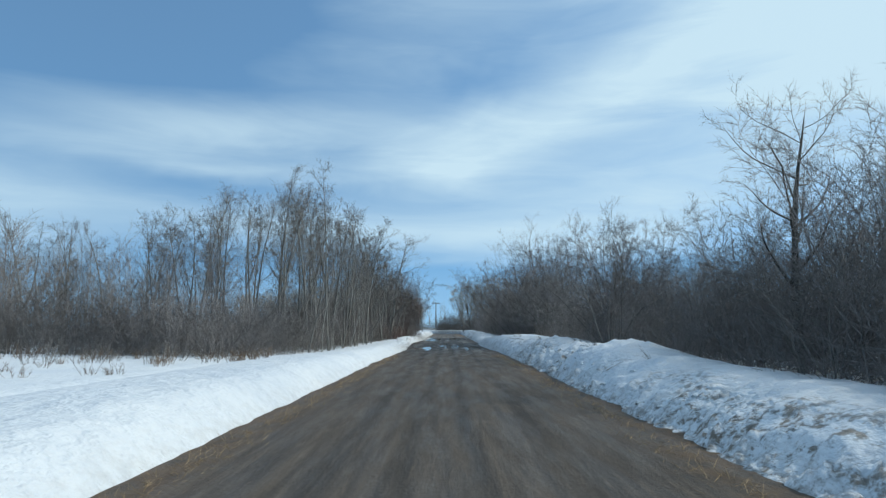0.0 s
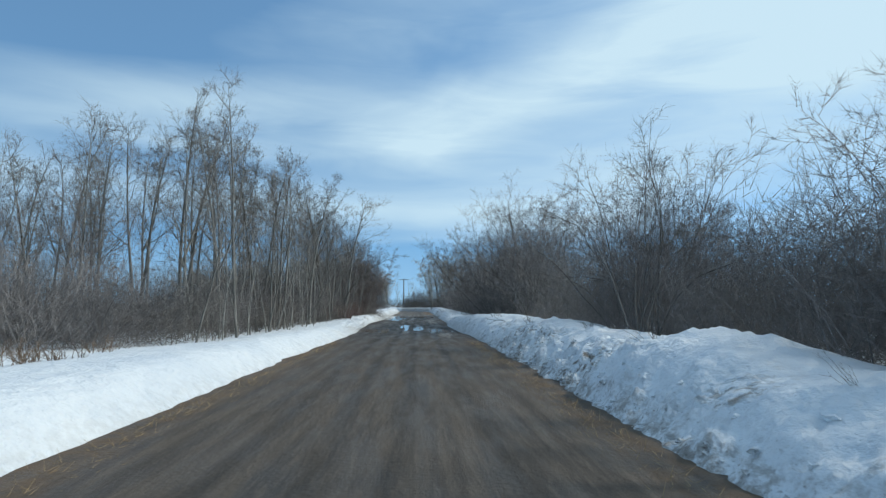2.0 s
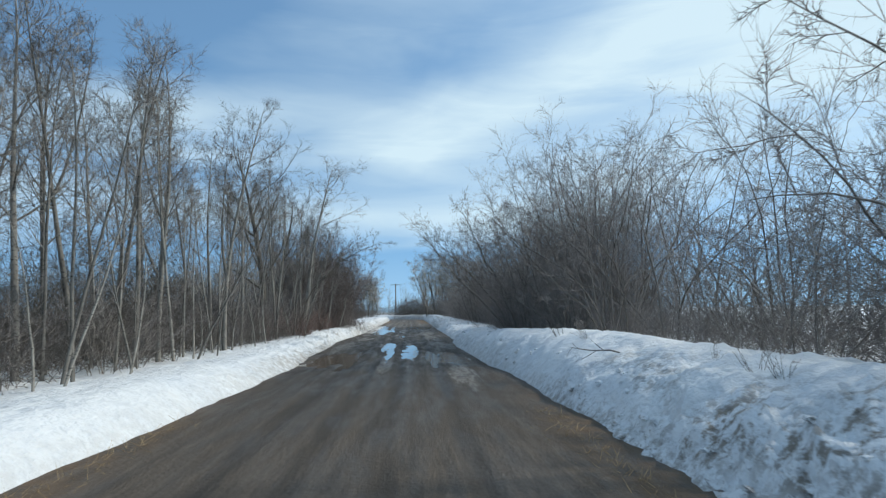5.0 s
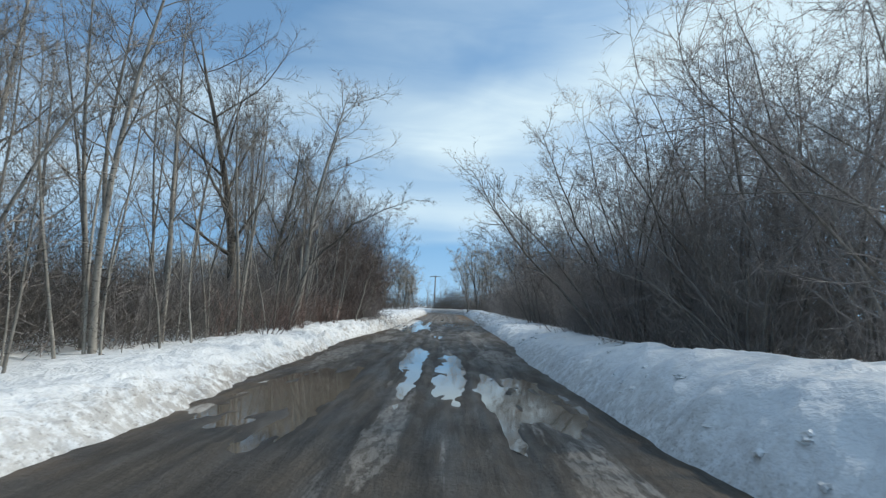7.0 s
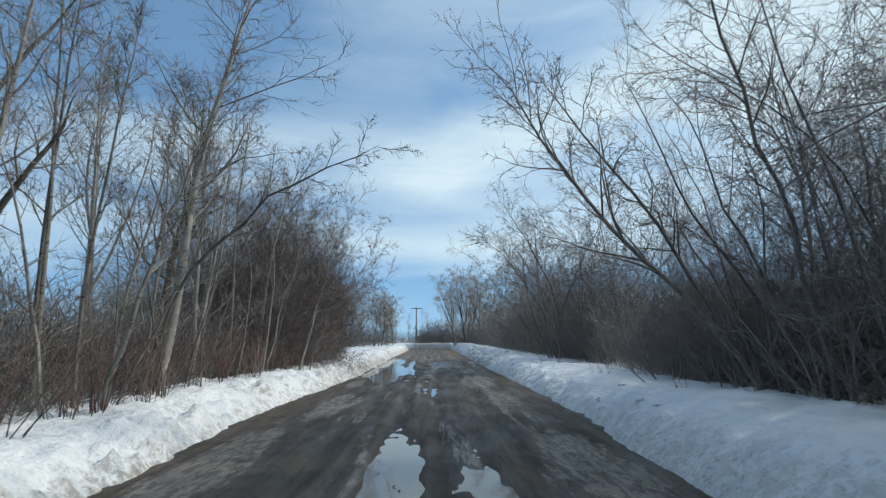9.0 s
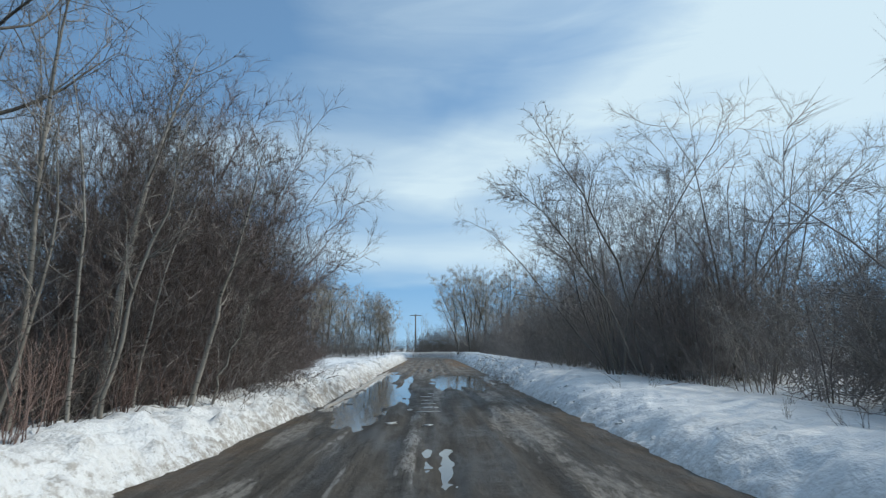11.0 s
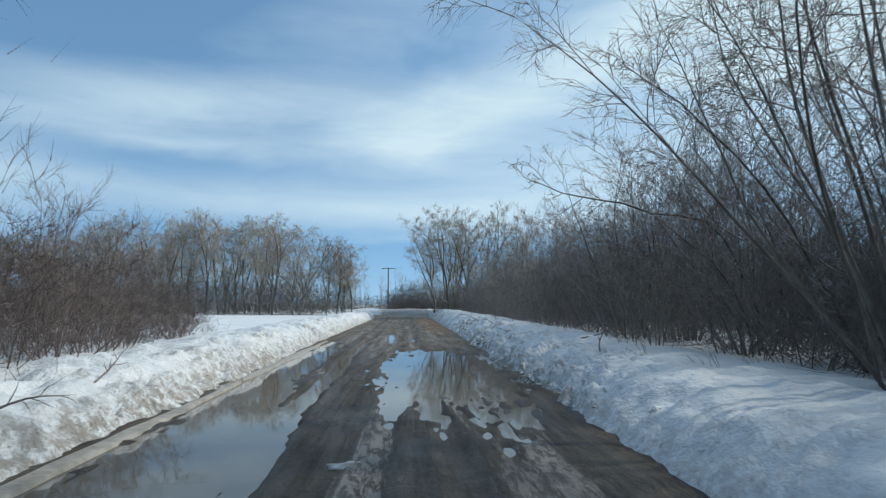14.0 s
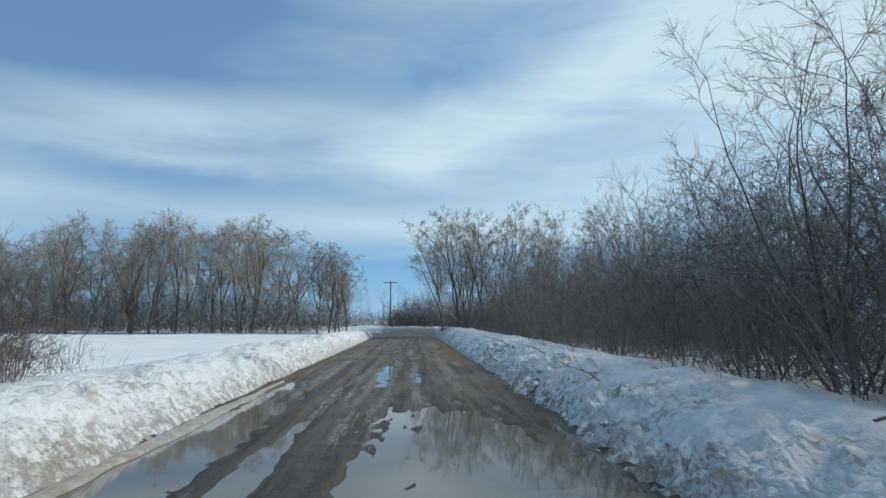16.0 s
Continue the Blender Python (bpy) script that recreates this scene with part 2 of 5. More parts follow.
def road_material():
    m, nt, p = material("muddy_road", 0.6, 0.35)
    k = Nodes(nt)
    v = k.pos()
    x = nt.nodes.new("ShaderNodeSeparateXYZ")
    nt.links.new(v, x.inputs[0])
    streak = k.noise(k.pos((2.2, 0.10, 1)), 3.0, 5, 0.6, 0.2)
    fine = k.noise(k.pos((3.6, 0.40, 1)), 4.0, 6, 0.66)
    patch = k.noise(k.pos((2.0, 0.13, 1)), 1.0, 5, 0.62, 0.3)
    wetness = k.ramp(x.outputs[1], 22, 34)
    dry = k.mix(k.ramp(streak, 0.32, 0.68), (0.112, 0.088, 0.066, 1), (0.066, 0.054, 0.043, 1))
    dry = k.mix(k.ramp(fine, 0.50, 0.72, 0, 0.6), dry, (0.165, 0.130, 0.098, 1))
    wet = k.mix(k.ramp(streak, 0.30, 0.70), (0.038, 0.034, 0.029, 1), (0.082, 0.072, 0.060, 1))
    wet = k.mix(k.ramp(fine, 0.56, 0.78, 0, 0.55), wet, (0.15, 0.13, 0.105, 1))
    lines = k.noise(k.pos((11, 0.35, 1)), 1.6, 4, 0.6, 0.3)
    wet = k.mix(k.ramp(lines, 0.52, 0.66, 0, 0.6), wet, (0.022, 0.019, 0.016, 1))
    brown = k.mix(k.ramp(streak, 0.32, 0.68), (0.165, 0.132, 0.098, 1), (0.092, 0.074, 0.056, 1))
    brown = k.mix(k.ramp(lines, 0.50, 0.64, 0, 0.7), brown, (0.050, 0.041, 0.032, 1))
    wet = k.mix(k.ramp(x.outputs[1], 66, 78), wet, brown)
    col = k.mix(wetness, dry, wet)
    # wheel tracks, pressed dark and damp
    for c, c2 in ((-1.05, -1.25), (-0.42, -0.80), (0.25, 0.30), (1.05, 0.82)):
        off = k.math("ABSOLUTE", k.math("ADD", k.math("SUBTRACT", x.outputs[0], k.ramp(x.outputs[1], 58, 64, c, c2)), k.math("MULTIPLY", k.math("SUBTRACT", k.noise(k.pos((0.2, 0.09, 1)), 2.0, 2), 0.5), 0.5)))
        track = k.math("MULTIPLY", k.ramp(off, 0.19, 0.05), k.ramp(k.noise(k.pos((1, 0.22, 1)), 1.6, 4), 0.30, 0.70, 0.15, 0.55))
        col = k.mix(track, col, (0.024, 0.021, 0.018, 1))
    # brown verge of dead grass and leaf litter
    away = k.math("ABSOLUTE", x.outputs[0])
    verge = k.math("MULTIPLY", k.ramp(away, 1.75, 2.35), k.ramp(k.noise(v, 2.4, 5, 0.7), 0.36, 0.62))
    col = k.mix(k.math("MULTIPLY", verge, k.ramp(x.outputs[1], 30, 24, 0.35, 0.9)), col, (0.135, 0.088, 0.050, 1))
    litter = k.math("MULTIPLY", k.math("MULTIPLY", k.ramp(x.outputs[0], 1.1, 1.7), k.ramp(x.outputs[1], 80, 86)), k.ramp(k.noise(v, 1.3, 4, 0.65), 0.40, 0.56))
    col = k.mix(litter, col, (0.22, 0.125, 0.055, 1))
    # packed slush and thin ice left between the tracks
    band = k.ramp(away, 2.3, 1.7)
    start = k.ramp(x.outputs[1], 24, 33, -0.22, 0.0)
    slush = k.ramp(k.math("ADD", patch, start), 0.565, 0.625)
    broken = k.ramp(k.noise(k.pos((5.5, 1.3, 1)), 2.6, 6, 0.72, 0.4), 0.42, 0.56)
    slush = k.math("MULTIPLY", k.math("MULTIPLY", slush, band), k.ramp(broken, 0.0, 1.0, 0.10, 0.9))
    col = k.mix(slush, col, (0.24, 0.235, 0.225, 1))
    # broad sheets of trodden grey ice beside the tracks
    ragged = k.math("ADD", k.math("MULTIPLY", k.noise(k.pos((2.4, 0.42, 1)), 2.2, 6, 0.75), 3.4), -1.3)
    for u, s, ru, rs in ICE_SHEETS:
        du = k.math("DIVIDE", k.math("SUBTRACT", x.outputs[0], u), ru)
        ds = k.math("DIVIDE", k.math("SUBTRACT", x.outputs[1], s), rs)
        q = k.math("ADD", k.math("MULTIPLY", du, du), k.math("MULTIPLY", ds, ds))
        sheet = k.math("MULTIPLY", k.ramp(k.math("ADD", q, ragged), 1.15, 0.80), k.ramp(broken, 0.0, 1.0, 0.22, 0.95))
        col = k.mix(k.math("MULTIPLY", sheet, 0.8), col, (0.23, 0.218, 0.20, 1))
    lumps = k.noise(k.pos((1.3, 0.8, 1)), 5.0, 6, 0.72)
    col = k.mix(k.math("MULTIPLY", k.ramp(lumps, 0.55, 0.70), k.ramp(x.outputs[1], 24, 36, 0.15, 0.6)), col, (0.030, 0.026, 0.021, 1))
    nt.links.new(col, p.inputs["Base Color"])
    rough = k.math("SUBTRACT", k.ramp(k.noise(k.pos((2.0, 0.3, 1)), 1.6, 4, 0.6), 0.35, 0.65, 0.58, 0.90), k.math("MULTIPLY", wetness, 0.08))
    nt.links.new(rough, p.inputs["Roughness"])
    clods = k.math("MULTIPLY", k.noise(v, 7.0, 6, 0.7), 1.4)
    h = k.math("ADD", k.math("ADD", k.math("MULTIPLY", fine, 0.7), k.noise(v, 22, 5, 0.65)), k.math("MULTIPLY", clods, k.ramp(x.outputs[1], 28, 40, 0.3, 1.0)))
    nt.links.new(k.bump(h, 0.6, 0.04), p.inputs["Normal"])
    return m


ROAD = road_material()


def water_material():
    m, nt, p = material("muddy_water", 0.04, 0.5)
    k = Nodes(nt)
    p.inputs["IOR"].default_value = 1.42
    nt.links.new(k.mix(k.noise(k.pos(), 0.8, 3), (0.105, 0.092, 0.074, 1), (0.150, 0.130, 0.104, 1)), p.inputs["Base Color"])
    nt.links.new(k.bump(k.noise(k.pos(), 3.0, 2), 0.05, 0.01), p.inputs["Normal"])
    return m


WATER = water_material()


# ---- the lie of the land ----
def centre(s):
    """The road's middle: straight, then a bend to the left."""
    if s < 112:
        return 0.0, s
    a = min((s - 112) / 32.0, 1.45)
    return -32.0 * (1 - math.cos(a)), 112 + 32.0 * math.sin(a)


def heading(s):
    return 0.0 if s < 112 else min((s - 112) / 32.0, 1.45)


def on_road(u, s):
    cx, cy = centre(s)
    a = heading(s)
    return cx + u * math.cos(a), cy + u * math.sin(a)


def lerp(table, s):
    for (s0, v0), (s1, v1) in zip(table, table[1:]):
        if s <= s1:
            f = max(0.0, (s - s0) / (s1 - s0))
            f = f * f * (3 - 2 * f)
            return v0 + (v1 - v0) * f
    return table[-1][1]


LEFT_CREST = [(-8, 0.44), (12, 0.42), (22, 0.38), (33, 0.33), (42, 0.36), (55, 0.40), (60, 0.42), (70, 0.52), (85, 0.60), (108, 0.62), (160, 0.5)]
RIGHT_CREST = [(-8, 0.50), (8, 0.52), (12, 0.62), (14.6, 0.88), (17.5, 0.64), (21, 0.76), (33, 0.80), (41, 0.54), (54, 0.38), (60, 0.46), (75, 0.60), (86, 0.68), (108, 0.75), (160, 0.6)]
LEFT_EDGE = [(-8, 2.44), (20, 2.42), (33, 2.15), (40, 2.40), (47, 2.62), (58, 2.24), (68, 2.28), (75, 2.38), (160, 2.5)]
RIGHT_EDGE = [(-8, 2.40), (30, 2.50), (36, 2.22), (42, 2.10), (48, 2.38), (66, 2.32), (85, 2.45), (160, 2.4)]


# how broken the crust of the right bank is along the way
RIGHT_CRUST = [(-8, 0.7), (14, 1.0), (24, 1.0), (29, 0.5), (62, 0.5), (66, 1.0), (160, 1.0)]
RIGHT_WIDE = [(-8, 1.5), (30, 1.5), (40, 1.05), (60, 1.0), (66, 1.4), (160, 1.4)]
LEFT_FACE = [(-8, 2.3), (30, 2.3), (36, 4.2), (55, 4.2), (62, 2.6), (160, 2.6)]


def field(x, y):
    n = noise.noise(Vector((x * 0.07, y * 0.07, 3.1))) * 0.10 + noise.noise(Vector((x * 0.35, y * 0.35, 7.7))) * 0.035
    far = min(1.0, max(0.0, (abs(x) - 4) / 10.0))
    base = 0.30 - 0.16 * min(1, max(0, (y - 19) / 4)) * min(1, max(0, (64 - y) / 4)) if x < 0 else 0.36
    return base + n * (0.4 + far) + (0.12 * far if x < 0 else 0.0)


def grid_mesh(name, rows, mat, parent=None, smooth=True):
    """A sheet from rows of points."""
    n, w = len(rows), len(rows[0])
    me = bpy.data.meshes.new(name)
    verts = [p for r in rows for p in r]
    faces = [(i * w + j, i * w + j + 1, (i + 1) * w + j + 1, (i + 1) * w + j) for i in range(n - 1) for j in range(w - 1)]
    me.from_pydata(verts, [], faces)
    me.materials.append(mat)
    me.polygons.foreach_set("use_smooth", [smooth] * len(me.polygons))
    me.update()
    ob = new(name, me)
    ob.parent = parent
    return ob


def spread(lo, hi, near, ratio=1.22):
    """Positions from lo to hi, dense inside near, thinning out beyond it."""
    a, b, step = near
    mid = list(np.arange(a, b + 1e-6, step))
    out, d, x = [], step, b
    while x < hi:
        d *= ratio
        x += d
        out.append(x)
    left, d, x = [], step, a
    while x > lo:
        d *= ratio
        x -= d
        left.append(x)
    return left[::-1] + mid + out


def ground():
    xs = spread(-1500, 1500, (-16, 16, 0.8))
    ys = spread(-1500, 2500, (-10, 150, 1.0))
    rows = []
    for y in ys:
        r = []
        for x in xs:
            z = field(x, y) if abs(x) < 80 and -40 < y < 230 else 0.35
            # sunk below the road and its banks
            if y < 112:
                d = abs(x)
            else:
                d = abs(math.hypot(x + 32, y - 112) - 32) if x > -70 and y < 150 else 99
                if x <= -32:
                    d = min(d, abs(y - 144)) if x > -90 else d
            k = min(1.0, max(0.0, (d - 4.2) / 1.5))
            r.append((x, y, -0.45 + (z + 0.45) * k))
        rows.append(r)
    return tagged(grid_mesh("ground", rows, SNOW), "flat field under old spring snow", "snow field", kind="structure")


ground()


def bank_height(side, u, s):
    """Height of the ploughed bank u metres out from the road's middle."""
    edge = lerp(LEFT_EDGE if side < 0 else RIGHT_EDGE, s) + 0.10 * noise.noise(Vector((s * 0.55, side * 9, 0))) + 0.05 * noise.noise(Vector((s * 2.1, side * 5, 1)))
    top = lerp(LEFT_CREST if side < 0 else RIGHT_CREST, s)
    x, y = on_road(side * u, s)
    rough = (0.35 + 0.75 * min(1, max(0, (s - 38) / 10))) if side < 0 else 1.0
    top *= 1 + 0.16 * rough * noise.noise(Vector((s * 0.42, side * 3, 2))) + 0.09 * rough * noise.noise(Vector((s * 1.5, side * 3, 6)))
    rough *= 1 + (0.8 * max(0, 1 - abs(s - 61) / 6) if side < 0 else 0.5 * max(0, 1 - abs(s - 72) / 9) + 0.4 * max(0, 1 - abs(s - 20) / 11))
    d = u - edge
    wide = 0.95 if side < 0 else lerp(RIGHT_WIDE, s)
    if d <= 0:
        z = -0.10 + d * 0.4
    elif d < wide:
        f = d / wide
        z = top * (1 - (1 - f) ** (lerp(LEFT_FACE, s) if side < 0 else 2.5)) - 0.10 * (1 - f)
    else:
        f = min(1, (d - wide) / 2.6)
        f = f * f * (3 - 2 * f)
        z = top + (field(x, y) + 0.03 - top) * f
    body = min(1, max(0, d / 0.25)) * (1 - min(1, max(0, (d - 2.2) / 1.4)))
    p = Vector((x, y, 0))
    lumps = noise.fractal(p * 1.3, 0.8, 2.2, 5) * (0.08 if side > 0 else 0.09) * rough
    # broken crust: strong at the foot and where the plough left heaps, weak on the wind-smoothed top
    if side > 0 or s > 31:
        heap = min(1, max(0, 1.4 - abs(s - 19) / 5)) + min(1, max(0, 2.2 - abs(s - 74) / 7)) if side > 0 else 0.55 * min(1, (s - 31) / 4)
        low = max(0.0, 1 - max(0, d) / 0.85) * 0.9 + 0.14 + 0.85 * heap * max(0.0, 1 - max(0, d) / 2.1)
        low *= lerp(RIGHT_CRUST, s) if side > 0 else 0.75 * min(1, (s - 31) / 4)
        warp = Vector((noise.noise(p * 1.1), noise.noise(p * 1.1 + Vector((5, 5, 5))), 0)) * 0.5
        c = noise.voronoi(Vector((x * 1.9, y * 1.5, 0)) + warp)[0]
        e = noise.voronoi(Vector((x * 4.6, y * 3.8, 3)) + warp * 2)[0]
        lumps += ((c[1] - c[0]) * 0.22 - 0.07) * low + ((e[1] - e[0]) * 0.24 - 0.08) * low
        lumps += noise.fractal(p * 5.0, 0.7, 2.1, 5) * 0.085 * low
    lumps += noise.fractal(p * 6.0, 0.8, 2.1, 4) * (0.012 if side > 0 else 0.030) * rough
    lumps += (0.5 - abs(noise.noise(Vector((x * 2.3, y * 1.1, 8))))) * 0.05 * rough * (0.6 if side > 0 else 0.8)
    return z + body * lumps - (0.06 if d > 3.4 else 0)


def bank(side):
    us = list(np.arange(1.95, 3.7, 0.068)) + list(np.arange(3.72, 4.5, 0.1)) + [4.65, 4.85, 5.1, 5.45, 5.9, 6.4]
    s, rows = -8.0, []
    while s < 158:
        step = 0.11 if s < 58 else 0.08 if s < 84 else 0.3
        cols = us if side > 0 else us[::-1]
        rows.append([(*on_road(side * u, s), bank_height(side, u, s)) for u in cols])
        s += step
    return grid_mesh("snow_bank", rows, SNOW_LEFT if side < 0 else SNOW_RIGHT)


tagged(bank(-1), "smooth ploughed snow bank with a grimy foot beside the road", "snow bank", kind="structure")
tagged(bank(1), "high lumpy ploughed snow bank, dirty towards the road", "snow bank", kind="structure")

# puddles: middle u and s, half width, half length, depth
POOLS = [
    (-0.22, 42.4, 0.25, 2.6, 0.044), (-0.12, 38.6, 0.13, 3.0, 0.046), (0.54, 39.4, 0.25, 4.4, 0.050), (-1.50, 36.2, 0.75, 2.8, 0.040), (1.45, 36.6, 0.62, 2.7, 0.040),
    (1.70, 43.4, 0.40, 2.2, 0.022), (-1.40, 60.4, 0.70, 5.6, 0.085), (-1.84, 69.4, 0.50, 7.2, 0.075), (-0.84, 67.4, 0.22, 4.8, 0.055),
    (1.14, 68.2, 1.16, 5.2, 0.105), (-0.05, 79.0, 0.22, 3.6, 0.035), (0.55, 78.5, 0.16, 3.2, 0.035), (0.0, 51.6, 0.20, 1.6, 0.030),
]


def road_height(u, s):
    z = noise.fractal(Vector((u * 1.5, s * 0.14, 4)), 1.0, 2.0, 4) * 0.010 + noise.fractal(Vector((u * 5, s * 0.6, 9)), 0.9, 2.0, 3) * 0.003
    wet = min(1, max(0, (s - 24) / 10))
    churn = min(1, max(0, (s - 33) / 8))
    z += churn * (noise.fractal(Vector((u * 3.6, s * 1.9, 2)), 0.7, 2.1, 4) * 0.009 + max(0, noise.noise(Vector((u * 9, s * 4.5, 6))) - 0.15) * 0.020)
    turn = min(1, max(0, (s - 58) / 6))
    for c, c2, w, d in ((-1.05, -1.25, 0.15, 0.020), (-0.42, -0.80, 0.12, 0.028), (0.25, 0.30, 0.11, 0.018), (1.05, 0.82, 0.12, 0.028)):
        c = c + (c2 - c) * turn
        o = u - c - 0.08 * noise.noise(Vector((s * 0.12, c * 7, 0)))
        z -= math.exp(-(o / w) ** 2) * d * (0.35 + 0.65 * wet)
        z += math.exp(-((abs(o) - w * 1.7) / (w * 0.6)) ** 2) * d * 0.55 * wet
    for pu, ps, ru, rs, depth in POOLS:
        if abs(s - ps) > rs * 1.6:
            continue
        q = ((u - pu) / ru) ** 2 + ((s - ps) / rs) ** 2
        q += 0.70 * noise.noise(Vector((u * 2.4, s * 0.6, pu))) + 0.65 * noise.noise(Vector((u * 7, s * 1.6, ps))) + 0.50 * noise.noise(Vector((u * 15, s * 3.2, ps)))
        z -= depth * max(0.0, min(1.0, 1.35 - q))
    # lugs pressed by the tyres: short ridges across the two wheel tracks
    for c in (-0.30, 0.62):
        o = (u - c - 0.10 * noise.noise(Vector((s * 0.12, c, 5)))) / 0.20
        if abs(o) < 1.6 and s > 33:
            lug = max(0.0, math.sin(s * 12.5 + 2.0 * noise.noise(Vector((s * 0.7, c, 2))))) - 0.45
            z += 0.030 * lug * math.exp(-o * o * 2) * max(0.0, 0.4 + noise.noise(Vector((s * 0.25, c, 1)))) * churn
    return z - 0.012 * max(0, abs(u) - 1.8)


def road():
    us = list(np.arange(-2.8, 2.801, 0.056))
    s, rows = -8.0, []
    while s < 160:
        rows.append([(*on_road(u, s), road_height(u, s)) for u in us])
        s += 0.16 if s < 30 else 0.10 if s < 82 else 0.4
    return grid_mesh("road", rows, ROAD)


tagged(road(), "rutted dirt road, wet brown mud with tyre tracks", "road", kind="structure")


def puddle(u, s, ru, rs):
    bm = bmesh.new()
    n = 20
    ring = [bm.verts.new((u + 1.35 * ru * math.cos(a), s + 1.35 * rs * math.sin(a), 0)) for a in (2 * math.pi * i / n for i in range(n))]
    for v in ring:
        v.co.x = max(-2.5, min(2.5, v.co.x))
    bm.faces.new(ring)
    me = bpy.data.meshes.new("puddle")
    bm.to_mesh(me)
    bm.free()
    me.materials.append(WATER)
    ob = new("puddle", me)
    return ob


for i, (u, s, ru, rs, depth) in enumerate(POOLS):
    ob = puddle(u, s, ru, rs)
    ob.location.z = -0.021 - 0.0007 * i
    tagged(ob, "shallow muddy meltwater puddle reflecting the sky", "puddle", "puddles on the road", "structure")


# ---- plants ----
def direction(az, el):
    return np.array((math.cos(az) * math.cos(el), math.sin(az) * math.cos(el), math.sin(el)))


def unit(v):
    return v / (np.linalg.norm(v, axis=-1, keepdims=True) + 1e-9)


def shoot(rng, start, d, length, radius, segs, wander, lift):
    """One branch: a bent, tapering line of points with radii. It sways slowly and kinks a little at every joint."""
    pts, radii = [np.array(start, float)], [radius]
    d = d / np.linalg.norm(d)
    sway = rng.normal(0, wander * 0.45, 3)
    for i in range(segs):
        sway = sway * 0.8 + rng.normal(0, wander * 0.35, 3)
        d = d + sway + rng.normal(0, wander * 0.6, 3) + np.array((0, 0, lift))
        d /= np.linalg.norm(d)
        pts.append(pts[-1] + d * length / segs)
        radii.append(radius * (1 - (i + 1) / segs) ** 0.8 * 0.96 + 0.0016)
    return np.array(pts), np.array(radii)


def stack(lines):
    """Branches of equal joints as two arrays: points and radii."""
    return np.array([l[0] for l in lines]), np.array([l[1] for l in lines])


def grow(rng, parents, count, lo, hi, angle, ratio, thin, segs, wander, lift, shrink=0.5, least=0.004, curl=0.0):
    """Side branches of many branches at once. Two of them never leave at the same joint in the same direction; shrink
    shortens those nearer the tip, lift bends them up, curl bends them back towards their parent's line."""
    P, Q = parents
    m, n = P.shape[0], P.shape[1] - 1
    total = np.linalg.norm(np.diff(P, axis=1), axis=2).sum(1)[:, None]
    f = lo + (hi - lo) * (np.arange(count)[None] + rng.random((m, count))) / count
    i = np.minimum((f * n).astype(int), n - 1)
    w = (f * n - i)[..., None]
    row = np.arange(m)[:, None]
    foot = P[row, i] * (1 - w) + P[row, i + 1] * w
    r0 = Q[row, i] * (1 - w[..., 0]) + Q[row, i + 1] * w[..., 0]
    axis = unit(P[row, i + 1] - P[row, i])
    a0 = unit(np.cross(axis, np.array((0.31, 0.72, 0.62))))
    b0 = np.cross(axis, a0)
    turn = rng.uniform(0, 6.283, (m, 1)) + np.arange(count)[None] * 2.4 + rng.normal(0, 0.5, (m, count))
    side = a0 * np.cos(turn)[..., None] + b0 * np.sin(turn)[..., None]
    t = np.radians(angle) * rng.uniform(0.65, 1.35, (m, count, 1))
    d = unit(axis * np.cos(t) + side * np.sin(t)).reshape(-1, 3)
    back = axis.reshape(-1, 3) * curl
    length = (total * ratio * rng.uniform(0.6, 1.3, (m, count)) * (1 - shrink * f)).reshape(-1, 1)
    r0 = np.maximum(least, r0 * thin).reshape(-1)
    pts, radii = [foot.reshape(-1, 3)], [r0]
    for s in range(segs):
        d = unit(d + rng.normal(0, wander, d.shape) + back + np.array((0, 0, lift)))
        pts.append(pts[-1] + d * length / segs)
        radii.append(r0 * (1 - (s + 1) / segs) ** 0.8 * 0.96 + 0.0014)
    return np.stack(pts, axis=1), np.stack(radii, axis=1)


def spray(rng, lines, count, lo, angle, length, lift):
    """Straight twigs off many branches at once: their feet and tips."""
    p = lines[0] if isinstance(lines, tuple) else lines
    m, n = p.shape[0], p.shape[1] - 1
    f = rng.uniform(lo, 1.0, (m, count)) * n
    i = np.minimum(f.astype(int), n - 1)
    w = (f - i)[..., None]
    row = np.arange(m)[:, None]
    a, b = p[row, i], p[row, i + 1]
    foot = a * (1 - w) + b * w
    axis = unit(b - a)
    side = unit(np.cross(axis, rng.normal(0, 1, axis.shape)))
    t = np.radians(angle) * rng.uniform(0.6, 1.4, (m, count, 1))
    d = unit(axis * np.cos(t) + side * np.sin(t) + np.array((0, 0, lift)))
    tip = foot + d * rng.uniform(length[0], length[1], (m, count, 1))
    return np.stack((foot, tip), axis=2).reshape(-1, 2, 3)


def cone_arrays(seg, radius, sides=3):
    """Slim tapering twigs, three-sided or, for the smallest, folded like a split stalk."""
    foot, tip = seg[:, 0], seg[:, 1]
    axis = unit(tip - foot)
    a = unit(np.cross(axis, np.array((0.31, 0.72, 0.62))))
    b = np.cross(axis, a)
    v = np.stack([foot + radius * (math.cos(t) * a + math.sin(t) * b) for t in (0, 2.094, 4.189)] + [tip], axis=1).reshape(-1, 3)
    k = np.arange(len(seg))[:, None] * 4
    f = np.concatenate([k + np.array(c) for c in ((0, 1, 3), (1, 2, 3), (2, 0, 3))[:sides]], axis=1).reshape(-1, 3)
    return v, f


